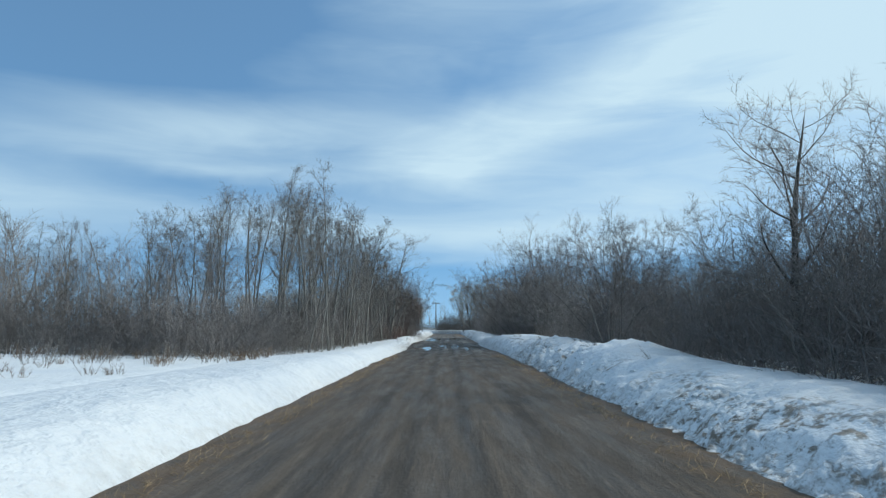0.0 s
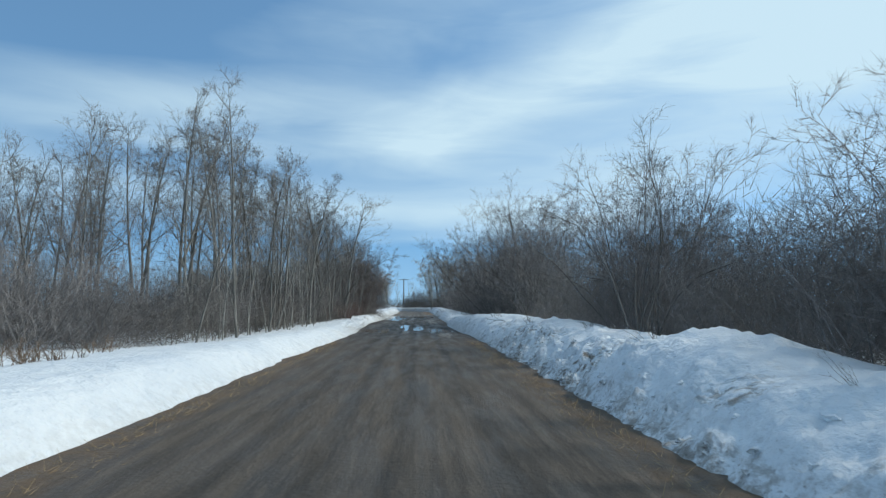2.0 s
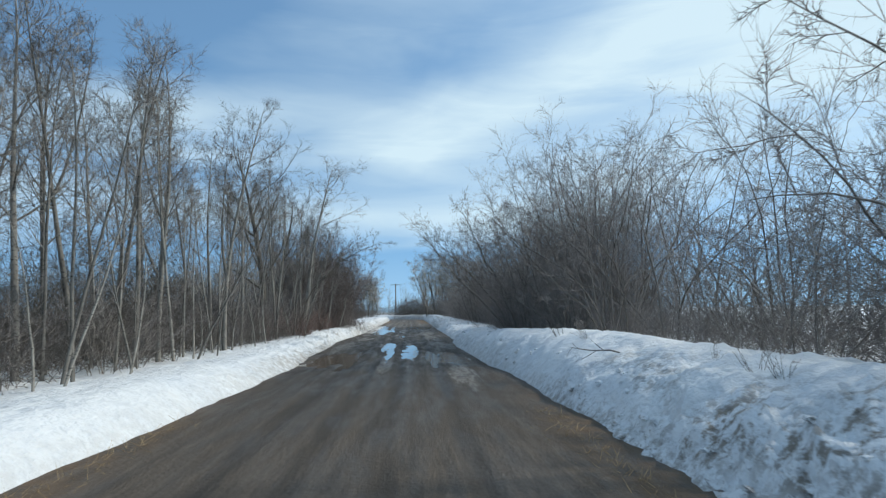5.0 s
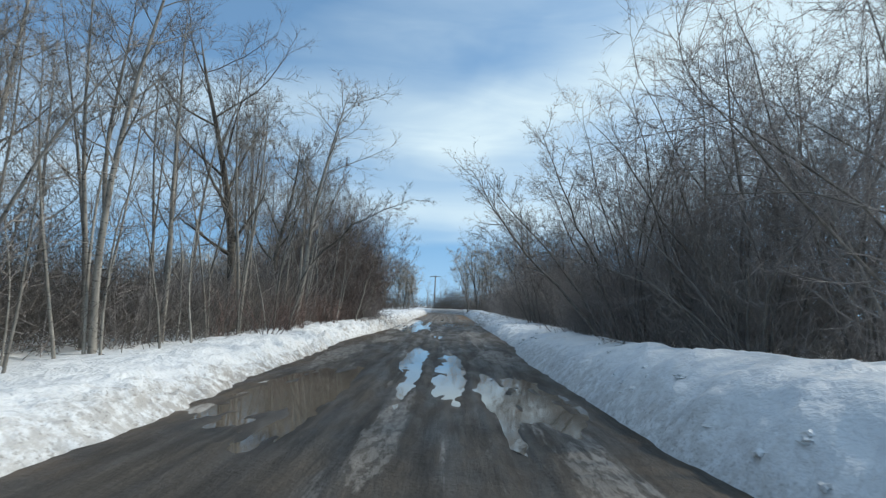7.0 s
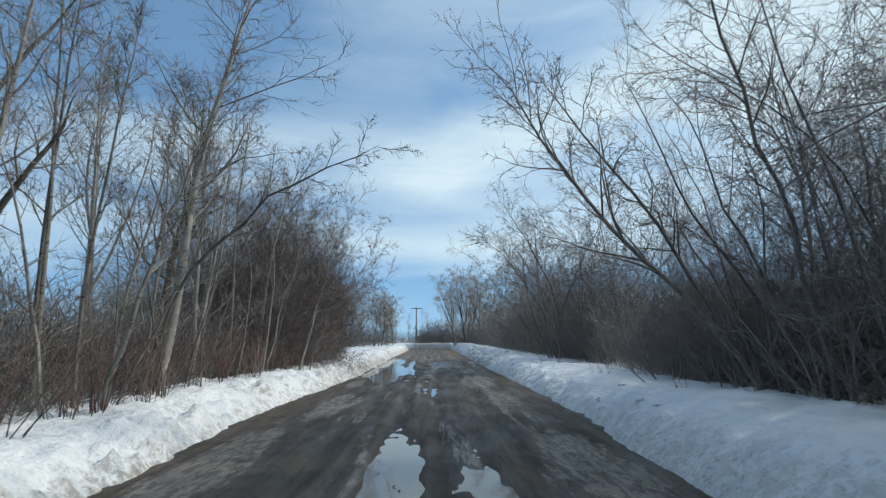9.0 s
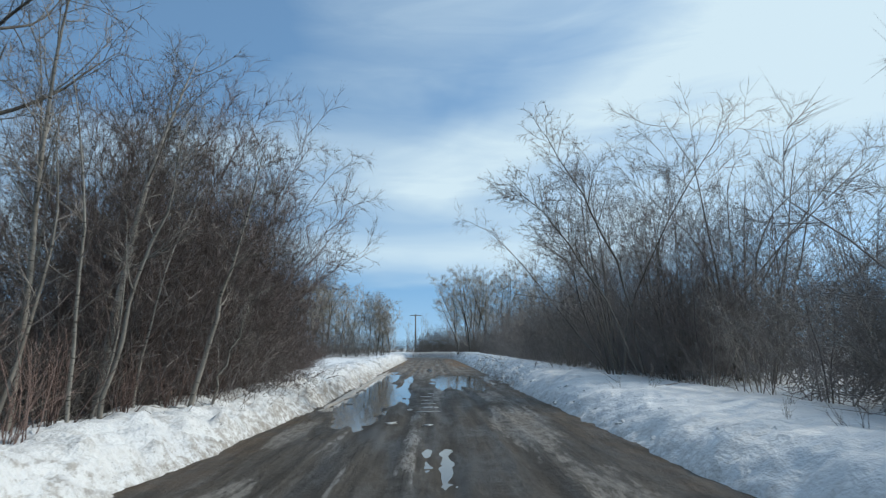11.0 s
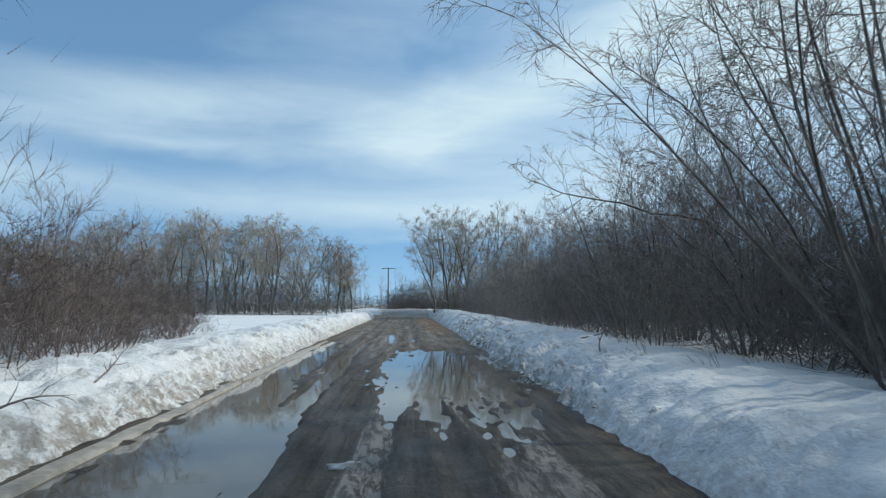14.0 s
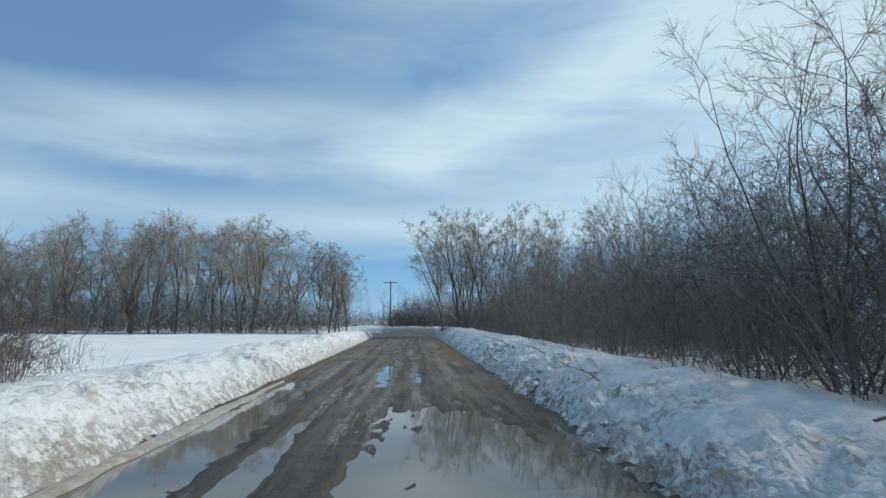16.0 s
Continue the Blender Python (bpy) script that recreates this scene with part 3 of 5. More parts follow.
def tube_block(branches, sides=3):
    """Tapering tubes round many branches of equal joints."""
    P, Q = branches
    m, n = P.shape[0], P.shape[1]
    t = unit(np.gradient(P, axis=1))
    upright = np.abs(t[:, :1, 2:]) > 0.8
    ref = np.where(upright, np.array((0.31, 0.87, 0.38)), np.array((0.05, 0.1, 1.0)))
    a = unit(np.cross(t, ref))
    b = np.cross(t, a)
    ang = np.arange(sides) * 2 * math.pi / sides
    ring = P[:, :-1, None] + Q[:, :-1, None, None] * (np.cos(ang)[:, None] * a[:, :-1, None] + np.sin(ang)[:, None] * b[:, :-1, None])
    per = (n - 1) * sides + 1
    v = np.concatenate((ring.reshape(m, -1, 3), P[:, -1:]), axis=1).reshape(-1, 3)
    j = np.arange(sides)
    k = (j + 1) % sides
    one = []
    for i in range(n - 2):
        q = i * sides
        one += [np.stack((q + j, q + k, q + sides + k), axis=1), np.stack((q + j, q + sides + k, q + sides + j), axis=1)]
    q = (n - 2) * sides
    one.append(np.stack((q + j, q + k, np.full(sides, per - 1)), axis=1))
    one = np.concatenate(one)
    f = (one[None] + (np.arange(m) * per)[:, None, None]).reshape(-1, 3)
    return v, f


def mesh_part(name, arrays, mat, parent, smooth=True, kind=""):
    """Joins (vertices, triangles) pairs into one mesh object."""
    verts, faces, base = [], [], 0
    for v, f in arrays:
        verts.append(v)
        faces.append(f + base)
        base += len(v)
    v, f = np.concatenate(verts), np.concatenate(faces)
    me = bpy.data.meshes.new(name)
    me.vertices.add(len(v))
    me.vertices.foreach_set("co", v.astype(np.float32).ravel())
    me.loops.add(f.size)
    me.loops.foreach_set("vertex_index", f.astype(np.int32).ravel())
    me.polygons.add(len(f))
    me.polygons.foreach_set("loop_start", np.arange(0, f.size, 3, dtype=np.int32))
    me.materials.append(mat)
    me.polygons.foreach_set("use_smooth", np.full(len(f), smooth))
    me.update(calc_edges=True)
    ob = new(name, me)
    ob.parent = parent
    return tagged(ob, kind=kind) if kind else ob


def tubes(name, lines, sides, mat, parent):
    return mesh_part(name, [tube_block(stack(lines), sides)], mat, parent)


def each_limb(name, branches, sides, mat, parent):
    for p, r in zip(*branches):
        mesh_part(name, [tube_block((p[None], r[None]), sides)], mat, parent)


def aspen(seed, height, label, mat=ASPEN, twig=TWIG_GREY, low=0.30, spread_angle=46, limbs_n=18, lean=0.02, name="aspen_tree", girth=0.0085, limb_ratio=0.27, fine=1.0, fork=0.0):
    """A slender trunk, at times forked, with limbs that leave wide and bend up, and short knobbly twigs."""
    rng = np.random.default_rng(seed)
    root = new(name)
    d = np.array((rng.normal(0, lean), rng.normal(0, lean), 1.0))
    trunk = shoot(rng, (0, 0, -0.15), d, height, height * girth, 14, 0.030, 0.02)
    leaders = [trunk]
    if fork:
        i = int(14 * fork)
        az = rng.uniform(0, 6.28)
        leaders.append(shoot(rng, trunk[0][i], direction(az, 1.12), height * (0.97 - fork), trunk[1][i] * 0.8, 14, 0.05, 0.05))
    limbs = grow(rng, stack([trunk]), limbs_n, low, 0.95, spread_angle, limb_ratio, 0.42, 5, 0.10, 0.11, 0.62, 0.009)
    if fork:
        more = grow(rng, stack(leaders[1:]), limbs_n // 2, 0.2, 0.95, spread_angle, limb_ratio * 1.4, 0.42, 5, 0.10, 0.11, 0.62, 0.008)
        limbs = tuple(np.concatenate(z) for z in zip(limbs, more))
    subs = grow(rng, limbs, 5, 0.18, 0.95, 42, 0.46, 0.55, 3, 0.13, 0.06, 0.5, 0.0055)
    tops = grow(rng, stack(leaders), 9, 0.72, 0.99, 34, 0.11, 0.5, 3, 0.10, 0.08, 0.6, 0.006)
    subs = tuple(np.concatenate(z) for z in zip(subs, tops))
    thin = grow(rng, subs, int(4 * fine), 0.2, 1.0, 40, 0.60, 0.6, 2, 0.16, 0.05, 0.3, 0.0040)
    s1 = spray(rng, thin, 3, 0.1, 40, (0.12, 0.36), 0.10)
    s2 = spray(rng, limbs, 6, 0.1, 48, (0.15, 0.45), 0.10)
    for l in leaders:
        tubes("trunk", [l], 8, mat, root)
    each_limb("limb", limbs, 4, mat, root)
    mesh_part("crown", [tube_block(subs), tube_block(thin), cone_arrays(s1, 0.0031, 2), cone_arrays(s2, 0.0034, 2)], twig, root)
    return tagged(root, label, "tree", kind="thing")


def spreading(seed, height, label, mat=POPLAR, twig=TWIG_GREY, name="poplar_tree", girth=0.016, low=0.24, limbs_n=14, wide=0.46, rise=0.08):
    """A stout trunk that breaks into wide, rising, kinked limbs."""
    rng = np.random.default_rng(seed)
    root = new(name)
    trunk = shoot(rng, (0, 0, -0.2), np.array((rng.normal(0, 0.05), rng.normal(0, 0.05), 1.0)), height * 0.90, height * girth, 12, 0.06, 0.02)
    limbs = grow(rng, stack([trunk]), limbs_n, low, 0.94, 56, wide, 0.5, 7, 0.13, rise, 0.52, 0.012)
    subs = grow(rng, limbs, 7, 0.2, 0.97, 44, 0.42, 0.5, 4, 0.14, 0.05, 0.45, 0.006)
    thin = grow(rng, subs, 6, 0.12, 1.0, 40, 0.46, 0.55, 2, 0.16, 0.05, 0.4, 0.0055)
    s1 = spray(rng, thin, 4, 0.1, 40, (0.12, 0.42), 0.10)
    tubes("trunk", [trunk], 10, mat, root)
    each_limb("limb", limbs, 5, mat, root)
    mesh_part("crown", [tube_block(subs), tube_block(thin), cone_arrays(s1, 0.0032, 2)], twig, root)
    return tagged(root, label, "tree", kind="thing")


def far_tree(seed, height, label, mat=WILLOW, twig=TWIG_HAZED, name="poplar_tree", forks=3):
    """A trunk forked low into steep leaders, with a broad rounded crown of fine branches."""
    rng = np.random.default_rng(seed)
    root = new(name)
    trunk = shoot(rng, (0, 0, -0.2), np.array((rng.normal(0, 0.08), rng.normal(0, 0.08), 1.0)), height * 0.92, height * 0.0085, 12, 0.07, 0.02)
    leaders = [trunk]
    for i in range(forks):
        k = 2 + i
        leaders.append(shoot(rng, trunk[0][k], direction(rng.uniform(0, 6.28), 1.15 + 0.1 * rng.random()), height * (0.74 - 0.07 * i), trunk[1][k] * 0.72, 12, 0.08, 0.02))
    limbs = grow(rng, stack(leaders), 11, 0.10, 0.96, 46, 0.36, 0.5, 5, 0.11, 0.05, 0.55, 0.016)
    subs = grow(rng, limbs, 6, 0.18, 0.97, 42, 0.48, 0.55, 2, 0.15, 0.06, 0.45, 0.010)
    s1 = spray(rng, subs, 8, 0.0, 48, (0.20, 0.60), 0.08)
    for l in leaders:
        tubes("trunk", [l], 7, mat, root)
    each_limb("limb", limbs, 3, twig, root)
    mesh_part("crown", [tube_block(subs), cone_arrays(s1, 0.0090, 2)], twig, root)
    return tagged(root, label, "tree", kind="thing")


def willow(seed, height, stems, label, mat=WILLOW, twig=TWIG_DARK, fan=32, name="willow_tree", limbs_n=7, droop=-0.15, lift=0.03, low=0.20, wander=0.13, thin_n=3, side=None, reach=0.36, girth=1.0):
    """Many wavy stems out of one stool, much branched into a haze of fine twigs. side: an azimuth towards which the stems lean."""
    rng = np.random.default_rng(seed)
    root = new(name)
    main = []
    for i in range(stems):
        az = 2 * math.pi * (i + rng.random() * 0.7) / stems
        if side is not None:
            az = side + (az - math.pi) * 0.55
        el = radians(90 - (0.12 + 0.88 * ((i * 0.618) % 1.0)) * fan)
        p = direction(az, 0) * rng.uniform(0.05, 0.45)
        main.append(shoot(rng, (p[0], p[1], -0.15), direction(az, el), height * rng.uniform(0.72, 1.06), height * girth * rng.uniform(0.0030, 0.0056), 11, wander, lift))
    limbs = grow(rng, stack(main), limbs_n, low, 0.96, 40, reach, 0.5, 5, 0.13, 0.07, 0.50, 0.007)
    subs = grow(rng, limbs, 5, 0.15, 0.97, 40, 0.44, 0.55, 3, 0.15, 0.03, 0.4, 0.0048)
    thin = grow(rng, subs, thin_n, 0.15, 1.0, 38, 0.85, 0.6, 2, 0.16, droop * 0.3, 0.25, 0.0034)
    s1 = spray(rng, thin, 2, 0.1, 36, (0.12, 0.34), droop)
    s2 = spray(rng, subs, 5, 0.0, 42, (0.16, 0.50), droop * 0.5)
    for l in main:
        tubes("stem", [l], 6, mat, root)
    mesh_part("crown", [tube_block(limbs, 4), tube_block(subs), tube_block(thin), cone_arrays(s1, 0.0026, 2), cone_arrays(s2, 0.0030, 2)], twig, root)
    return tagged(root, label, "tree", kind="thing")


def shrub(seed, height, stems, label, twig=TWIG_DARK, fan=38, fine=1.0, name="shrub", arch=0.0, foot=0.45):
    """A dense thicket bush: thin wavy stems from the ground, branched three times over."""
    rng = np.random.default_rng(seed)
    root = new(name)
    main = []
    for i in range(stems):
        az = 2 * math.pi * (i + rng.random()) / stems
        el = radians(90 - (0.05 + 0.95 * ((i * 0.618) % 1.0)) * fan)
        p = direction(az, 0) * rng.uniform(0.0, foot)
        main.append(shoot(rng, (p[0], p[1], -0.15), direction(az, el), height * rng.uniform(0.6, 1.04), 0.006 + height * rng.uniform(0.0012, 0.0026), 7, 0.13, 0.02 + arch))
    limbs = grow(rng, stack(main), 8, 0.08, 0.96, 42, 0.40, 0.5, 3, 0.16, 0.07 + arch, 0.5, 0.005)
    subs = grow(rng, limbs, int(3 * fine), 0.12, 0.98, 40, 0.52, 0.6, 2, 0.16, 0.05 + arch, 0.4, 0.0040)
    s1 = spray(rng, subs, 5, 0.05, 36, (0.16, 0.26 + 0.06 * height), 0.12)
    s2 = spray(rng, limbs, 4, 0.05, 44, (0.18, 0.50), 0.12)
    for l in main:
        tubes("stem", [l], 4, twig, root)
    mesh_part("crown", [tube_block(limbs), tube_block(subs), cone_arrays(s1, 0.0031, 2), cone_arrays(s2, 0.0034, 2)], twig, root)
    return tagged(root, label, "shrub", kind="thing")


def round_bush(seed, height, stems, label, twig=TWIG_RED, name="tall_bush"):
    """A tall bush, closed to the ground: stems that arch out and up, brush-like shoots on all of them."""
    rng = np.random.default_rng(seed)
    root = new(name)
    main = []
    for i in range(stems):
        az = 2 * math.pi * (i * 0.618 % 1.0)
        low = (i + 0.5) / stems
        el = radians(88 - 46 * low ** 0.8)
        p = direction(az, 0) * rng.uniform(0.0, 0.7)
        main.append(shoot(rng, (p[0], p[1], -0.15), direction(az, el), height * (1.05 - 0.40 * low) * rng.uniform(0.88, 1.06), 0.008 + height * rng.uniform(0.0012, 0.0024), 9, 0.10, 0.035))
    limbs = grow(rng, stack(main), 12, 0.10, 0.97, 40, 0.30, 0.5, 4, 0.12, 0.05, 0.50, 0.006)
    subs = grow(rng, limbs, 6, 0.10, 0.97, 38, 0.50, 0.6, 2, 0.16, 0.04, 0.35, 0.0042)
    s1 = spray(rng, subs, 9, 0.0, 38, (0.10, 0.34), 0.06)
    for l in main:
        tubes("stem", [l], 5, twig, root)
    mesh_part("crown", [tube_block(limbs), tube_block(subs), cone_arrays(s1, 0.0029, 2)], twig, root)
    return tagged(root, label, "shrub", kind="thing")


def sapling(seed, height, label, mat=ASPEN, name="sapling"):
    rng = np.random.default_rng(seed)
    root = new(name)
    stem = shoot(rng, (0, 0, -0.1), np.array((rng.normal(0, 0.10), rng.normal(0, 0.10), 1.0)), height, 0.008 + height * 0.0042, 9, 0.07, 0.02)
    limbs = grow(rng, stack([stem]), 10, 0.30, 0.95, 44, 0.24, 0.45, 4, 0.12, 0.06)
    subs = grow(rng, limbs, 3, 0.2, 0.95, 42, 0.45, 0.6, 2, 0.14, 0.05)
    s1 = spray(rng, subs, 3, 0.2, 38, (0.08, 0.22), 0.2)
    tubes("stem", [stem], 6, mat, root)
    mesh_part("crown", [tube_block(limbs), tube_block(subs), cone_arrays(s1, 0.0033, 2)], TWIG_GREY, root)
    return tagged(root, label, "sapling", kind="thing")


def place(kind, x, y, z=None, turn=None, scale=1.0, wide=1.0, tilt=(0, 0)):
    """Sets the original at its first place and copies it to the others."""
    z = land(x, y) if z is None else z
    turn = R.uniform(0, 2 * math.pi) if turn is None else turn
    rot = (Euler((tilt[0], tilt[1], 0)).to_matrix() @ Euler((0, 0, turn)).to_matrix()).to_euler()
    m = Matrix.LocRotScale((x, y, z - 0.03), rot, (scale * wide, scale * wide, scale))
    if kind["free"]:
        kind["free"] = False
        kind["ob"].matrix_basis = m
        kind["made"] = m
        return kind["ob"]
    ob = kind["ob"]
    ob.scale = (1, 1, 1)
    c = copy_thing(ob, m)
    ob.matrix_basis = kind["made"]
    return c


def land(x, y):
    """Height of the snow, banks included."""
    if abs(x) < 6.3 and y < 110:
        return max(field(x, y) if abs(x) > 5 else -1, bank_height(1 if x > 0 else -1, abs(x), y))
    return field(x, y)


def kinds(*obs, group):
    return [{"ob": tagged(o, group=group), "free": True} for o in obs]


R = random.Random(7)
G = np.random.default_rng(5)
ASPENS = kinds(*[aspen(10 + i, h, "tall bare aspen with a pale slender trunk beside the road", low=lo, limbs_n=n, limb_ratio=lr, fork=fk)
                 for i, (h, lo, n, lr, fk) in enumerate(((8.6, 0.32, 18, 0.27, 0.0), (8.2, 0.40, 14, 0.26, 0.45), (7.8, 0.30, 16, 0.30, 0.0), (8.8, 0.36, 16, 0.25, 0.35), (7.4, 0.42, 14, 0.30, 0.0)))], group="aspens along the road")
POPLARS = kinds(spreading(31, 9.2, "stout bare poplar with wide rising limbs"), group="poplars along the road")
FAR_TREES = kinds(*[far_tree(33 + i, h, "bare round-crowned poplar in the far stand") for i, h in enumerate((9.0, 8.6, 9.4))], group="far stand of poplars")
WILLOWS = kinds(*[willow(40 + i, h, n, "bare many-stemmed willow with fine drooping twigs", fan=f)
                  for i, (h, n, f) in enumerate(((7.6, 8, 40), (6.6, 7, 34), (5.6, 10, 40)))], group="willows along the road")
BIG_WILLOW = kinds(willow(47, 7.6, 12, "large bare willow with many wavy stems, twiggy to the foot", fan=25, limbs_n=8, lift=0.035, low=0.10, wander=0.17, thin_n=4, reach=0.34), group="willows along the road")
WEEPER = kinds(willow(49, 7.4, 9, "bare slender-stemmed tree arching over the road, fine hanging twigs", fan=28, limbs_n=8, lift=0.014, low=0.30, wander=0.07, thin_n=4, droop=-0.30, reach=0.36, girth=0.8, side=math.pi), group="willows along the road")
SLIM = kinds(*[aspen(55 + i, h, "slim pale aspen leaning out of the stand", low=0.34, limbs_n=12, girth=0.0058, limb_ratio=0.22, fine=0.8, lean=0.06) for i, h in enumerate((6.4, 5.6, 7.0))], group="slim aspens in the stand")
SHRUBS = kinds(*[shrub(60 + i, h, n, "dense leafless shrub of dark tangled twigs at the road's edge", t)
                 for i, (h, n, t) in enumerate(((3.4, 9, TWIG_DARK), (3.0, 9, TWIG_GREY), (3.7, 10, TWIG_DARK), (2.8, 8, TWIG_DARK)))], group="shrubs along the road")
RED_SHRUBS = kinds(shrub(71, 5.0, 16, "tall dense reddish-brown leafless bush beside the road", TWIG_RED, 42, 1.5, arch=0.01), shrub(72, 3.2, 11, "low dense reddish-brown leafless bush beside the road", TWIG_RED, 46), group="reddish bushes")
TALL_SHRUBS = kinds(*[shrub(80 + i, h, 12, "tall upright leafless thicket bush", t, 20, 1.0, arch=0.03) for i, (h, t) in enumerate(((5.2, TWIG_GREY), (5.0, TWIG_DARK)))], group="tall thicket bushes")
DARK_BUSH = kinds(round_bush(76, 5.4, 13, "tall dense dark leafless bush behind the snow bank", TWIG_DARK), group="dark bushes in the hedge")
BUSH = kinds(round_bush(75, 6.0, 44, "tall dense reddish-brown leafless bush beside the road"), group="reddish bushes")
SAPLINGS = kinds(*[sapling(90 + i, h, "thin pale leaning sapling on the snow bank") for i, h in enumerate((3.6, 3.0, 4.4))], group="saplings on the bank")


def any_of(k):
    return R.choice(k)


LEFT_FRONT = [(0, 4.4), (20, 4.2), (38, 4.1), (43, 3.9), (50, 3.6), (60, 3.6), (64, 4.2), (80, 4.6)]
RIGHT_FRONT = [(0, 5.1), (30, 5.0), (38, 4.8), (43, 4.25), (50, 4.35), (54, 5.3), (62, 5.4), (67, 4.7), (80, 4.55), (110, 4.8)]
# left: clearing edge, then the aspen stand
for i in range(20):
    x = -21 + i * 0.76 + R.uniform(-0.3, 0.3)
    place(any_of(SHRUBS), x, 19.5 + R.uniform(-1.0, 1.6) + max(0, (-x - 9) * 0.25), scale=R.uniform(0.75, 1.05))
for i in range(13):
    place(any_of(TALL_SHRUBS), -24 + i * 1.3 + R.uniform(-0.4, 0.4), 24 + R.uniform(-1.5, 2.0), scale=R.uniform(0.85, 1.1))
for i in range(12):
    place(any_of(ASPENS), -27 + i * 1.4 + R.uniform(-0.4, 0.4), 30 + R.uniform(-3, 3), scale=R.uniform(0.62, 0.78), wide=1.2)
for x, y, h in ((-5.9, 31.3, 1.0), (-7.6, 28.0, 0.93), (-6.8, 29.4, 0.9), (-8.6, 27.0, 0.9), (-9.6, 26.4, 0.82), (-10.6, 26.0, 0.80), (-11.6, 27.5, 0.72), (-7.2, 32.5, 0.95), (-8.4, 31.0, 0.92), (-5.4, 34.0, 0.92),
                (-9.8, 30.0, 0.86), (-6.2, 36.2, 0.92), (-4.9, 37.5, 0.86), (-7.6, 35.5, 0.9), (-5.2, 40.3, 0.9), (-7.0, 41.0, 0.95), (-4.6, 43.0, 0.84), (-6.6, 44.5, 0.9), (-8.2, 38.0, 0.9), (-9.5, 43.0, 0.9),
                (-5.0, 50.5, 0.85), (-6.6, 49.0, 0.9), (-8.0, 52.0, 0.9), (-8.0, 29.2, 0.92), (-9.0, 28.4, 0.86), (-10.1, 27.4, 0.84), (-6.4, 30.4, 0.97), (-7.4, 30.6, 0.88), (-11.0, 28.6, 0.80), (-12.4, 26.6, 0.70), (-5.4, 32.8, 0.96), (-6.4, 34.0, 0.9), (-5.6, 38.4, 0.86), (-6.2, 42.4, 0.88), (-9.4, 25.0, 0.84), (-10.8, 25.2, 0.80), (-8.2, 25.8, 0.88), (-12.0, 25.4, 0.74), (-7.2, 27.0, 0.90), (-13.2, 27.0, 0.72), (-11.4, 29.8, 0.78), (-6.4, 28.2, 0.86), (-9.0, 33.0, 0.86), (-6.9, 37.4, 0.88)):
    place(any_of(ASPENS), x, y, scale=h * 1.04, wide=1.0)
place(ASPENS[2], -4.4, 47.4, scale=1.06, wide=1.5, tilt=(0, 0.10))
place(ASPENS[0], -4.6, 53.6, scale=0.74, wide=1.3, tilt=(0, 0.14))
place(POPLARS[0], -5.6, 45.2, scale=1.04)
place(POPLARS[0], -7.0, 53.0, scale=0.95)
for i in range(24):
    y = 20.5 + i * 1.5
    place(any_of(SHRUBS), -lerp(LEFT_FRONT, y) - 1.6 + R.uniform(-1.2, 0.6), y, scale=R.uniform(0.62, 0.92))
for i in range(40):
    y = 24 + i * 0.8
    place(any_of(SLIM), -lerp(LEFT_FRONT, y) - 0.4 - abs(R.gauss(0, 1.3)), y + R.uniform(-0.4, 0.4), scale=R.uniform(0.75, 1.1), tilt=(R.uniform(-0.08, 0.08), R.uniform(-0.06, 0.09)))
for i in range(32):
    place(any_of(SAPLINGS), -lerp(LEFT_FRONT, 22 + i * 1.15) - R.uniform(0.0, 0.9), 22 + i * 1.15 + R.uniform(-0.5, 0.5), scale=R.uniform(0.8, 1.25), tilt=(R.uniform(-0.1, 0.1), R.uniform(-0.05, 0.22)))
place(BUSH[0], -4.5, 57.2, scale=1.06, wide=0.85, tilt=(0, 0.07))
place(BUSH[0], -4.9, 55.2, scale=1.0, wide=0.8, tilt=(0, 0.04))
place(BUSH[0], -5.6, 60.2, scale=0.84)
place(BUSH[0], -6.9, 57.4, scale=1.12)
place(RED_SHRUBS[0], 6.0, 58.4, scale=0.75)
for x, y, s in ((-4.9, 63.2, 0.95), (-4.8, 64.8, 0.90), (-4.9, 66.3, 0.95), (-5.1, 67.8, 0.92), (-5.4, 69.4, 0.85), (-5.9, 71.0, 0.75), (-6.2, 65.6, 1.05), (-6.4, 68.0, 1.0), (-7.2, 70.2, 0.9), (-7.8, 67.0, 1.05), (-8.8, 70.4, 0.9), (-10.4, 71.6, 0.85), (-12.2, 72.6, 0.85), (-6.6, 62.8, 1.1), (-5.4, 72.4, 0.66), (-5.7, 73.8, 0.58), (-6.4, 74.8, 0.6), (-6.8, 73.0, 0.72)):
    place(RED_SHRUBS[1], x, y, scale=s)

# right: a hedge of shrubs with taller bushes and willows behind
HEDGE = [(0, 4.4), (9, 4.8), (13, 4.7), (16, 4.1), (20, 4.2), (24, 4.8), (29, 4.0), (35, 5.6), (41, 5.8), (47, 5.6), (52, 4.6), (56, 4.4), (61, 5.4), (66, 4.8), (70, 5.2), (75, 5.1), (82, 5.6), (92, 5.4), (110, 5.8)]
for i in range(50):
    y = 3 + i * 2.1 + R.uniform(-0.4, 0.4)
    if 34.5 < y < 38.3:
        continue
    place(any_of(SHRUBS), lerp(RIGHT_FRONT, y) + 0.5 + R.uniform(-0.3, 0.6), y, scale=lerp(HEDGE, y) / 5.2 * R.uniform(0.72, 1.0) * (0.5 if 29 < y < 35 else 1.0))
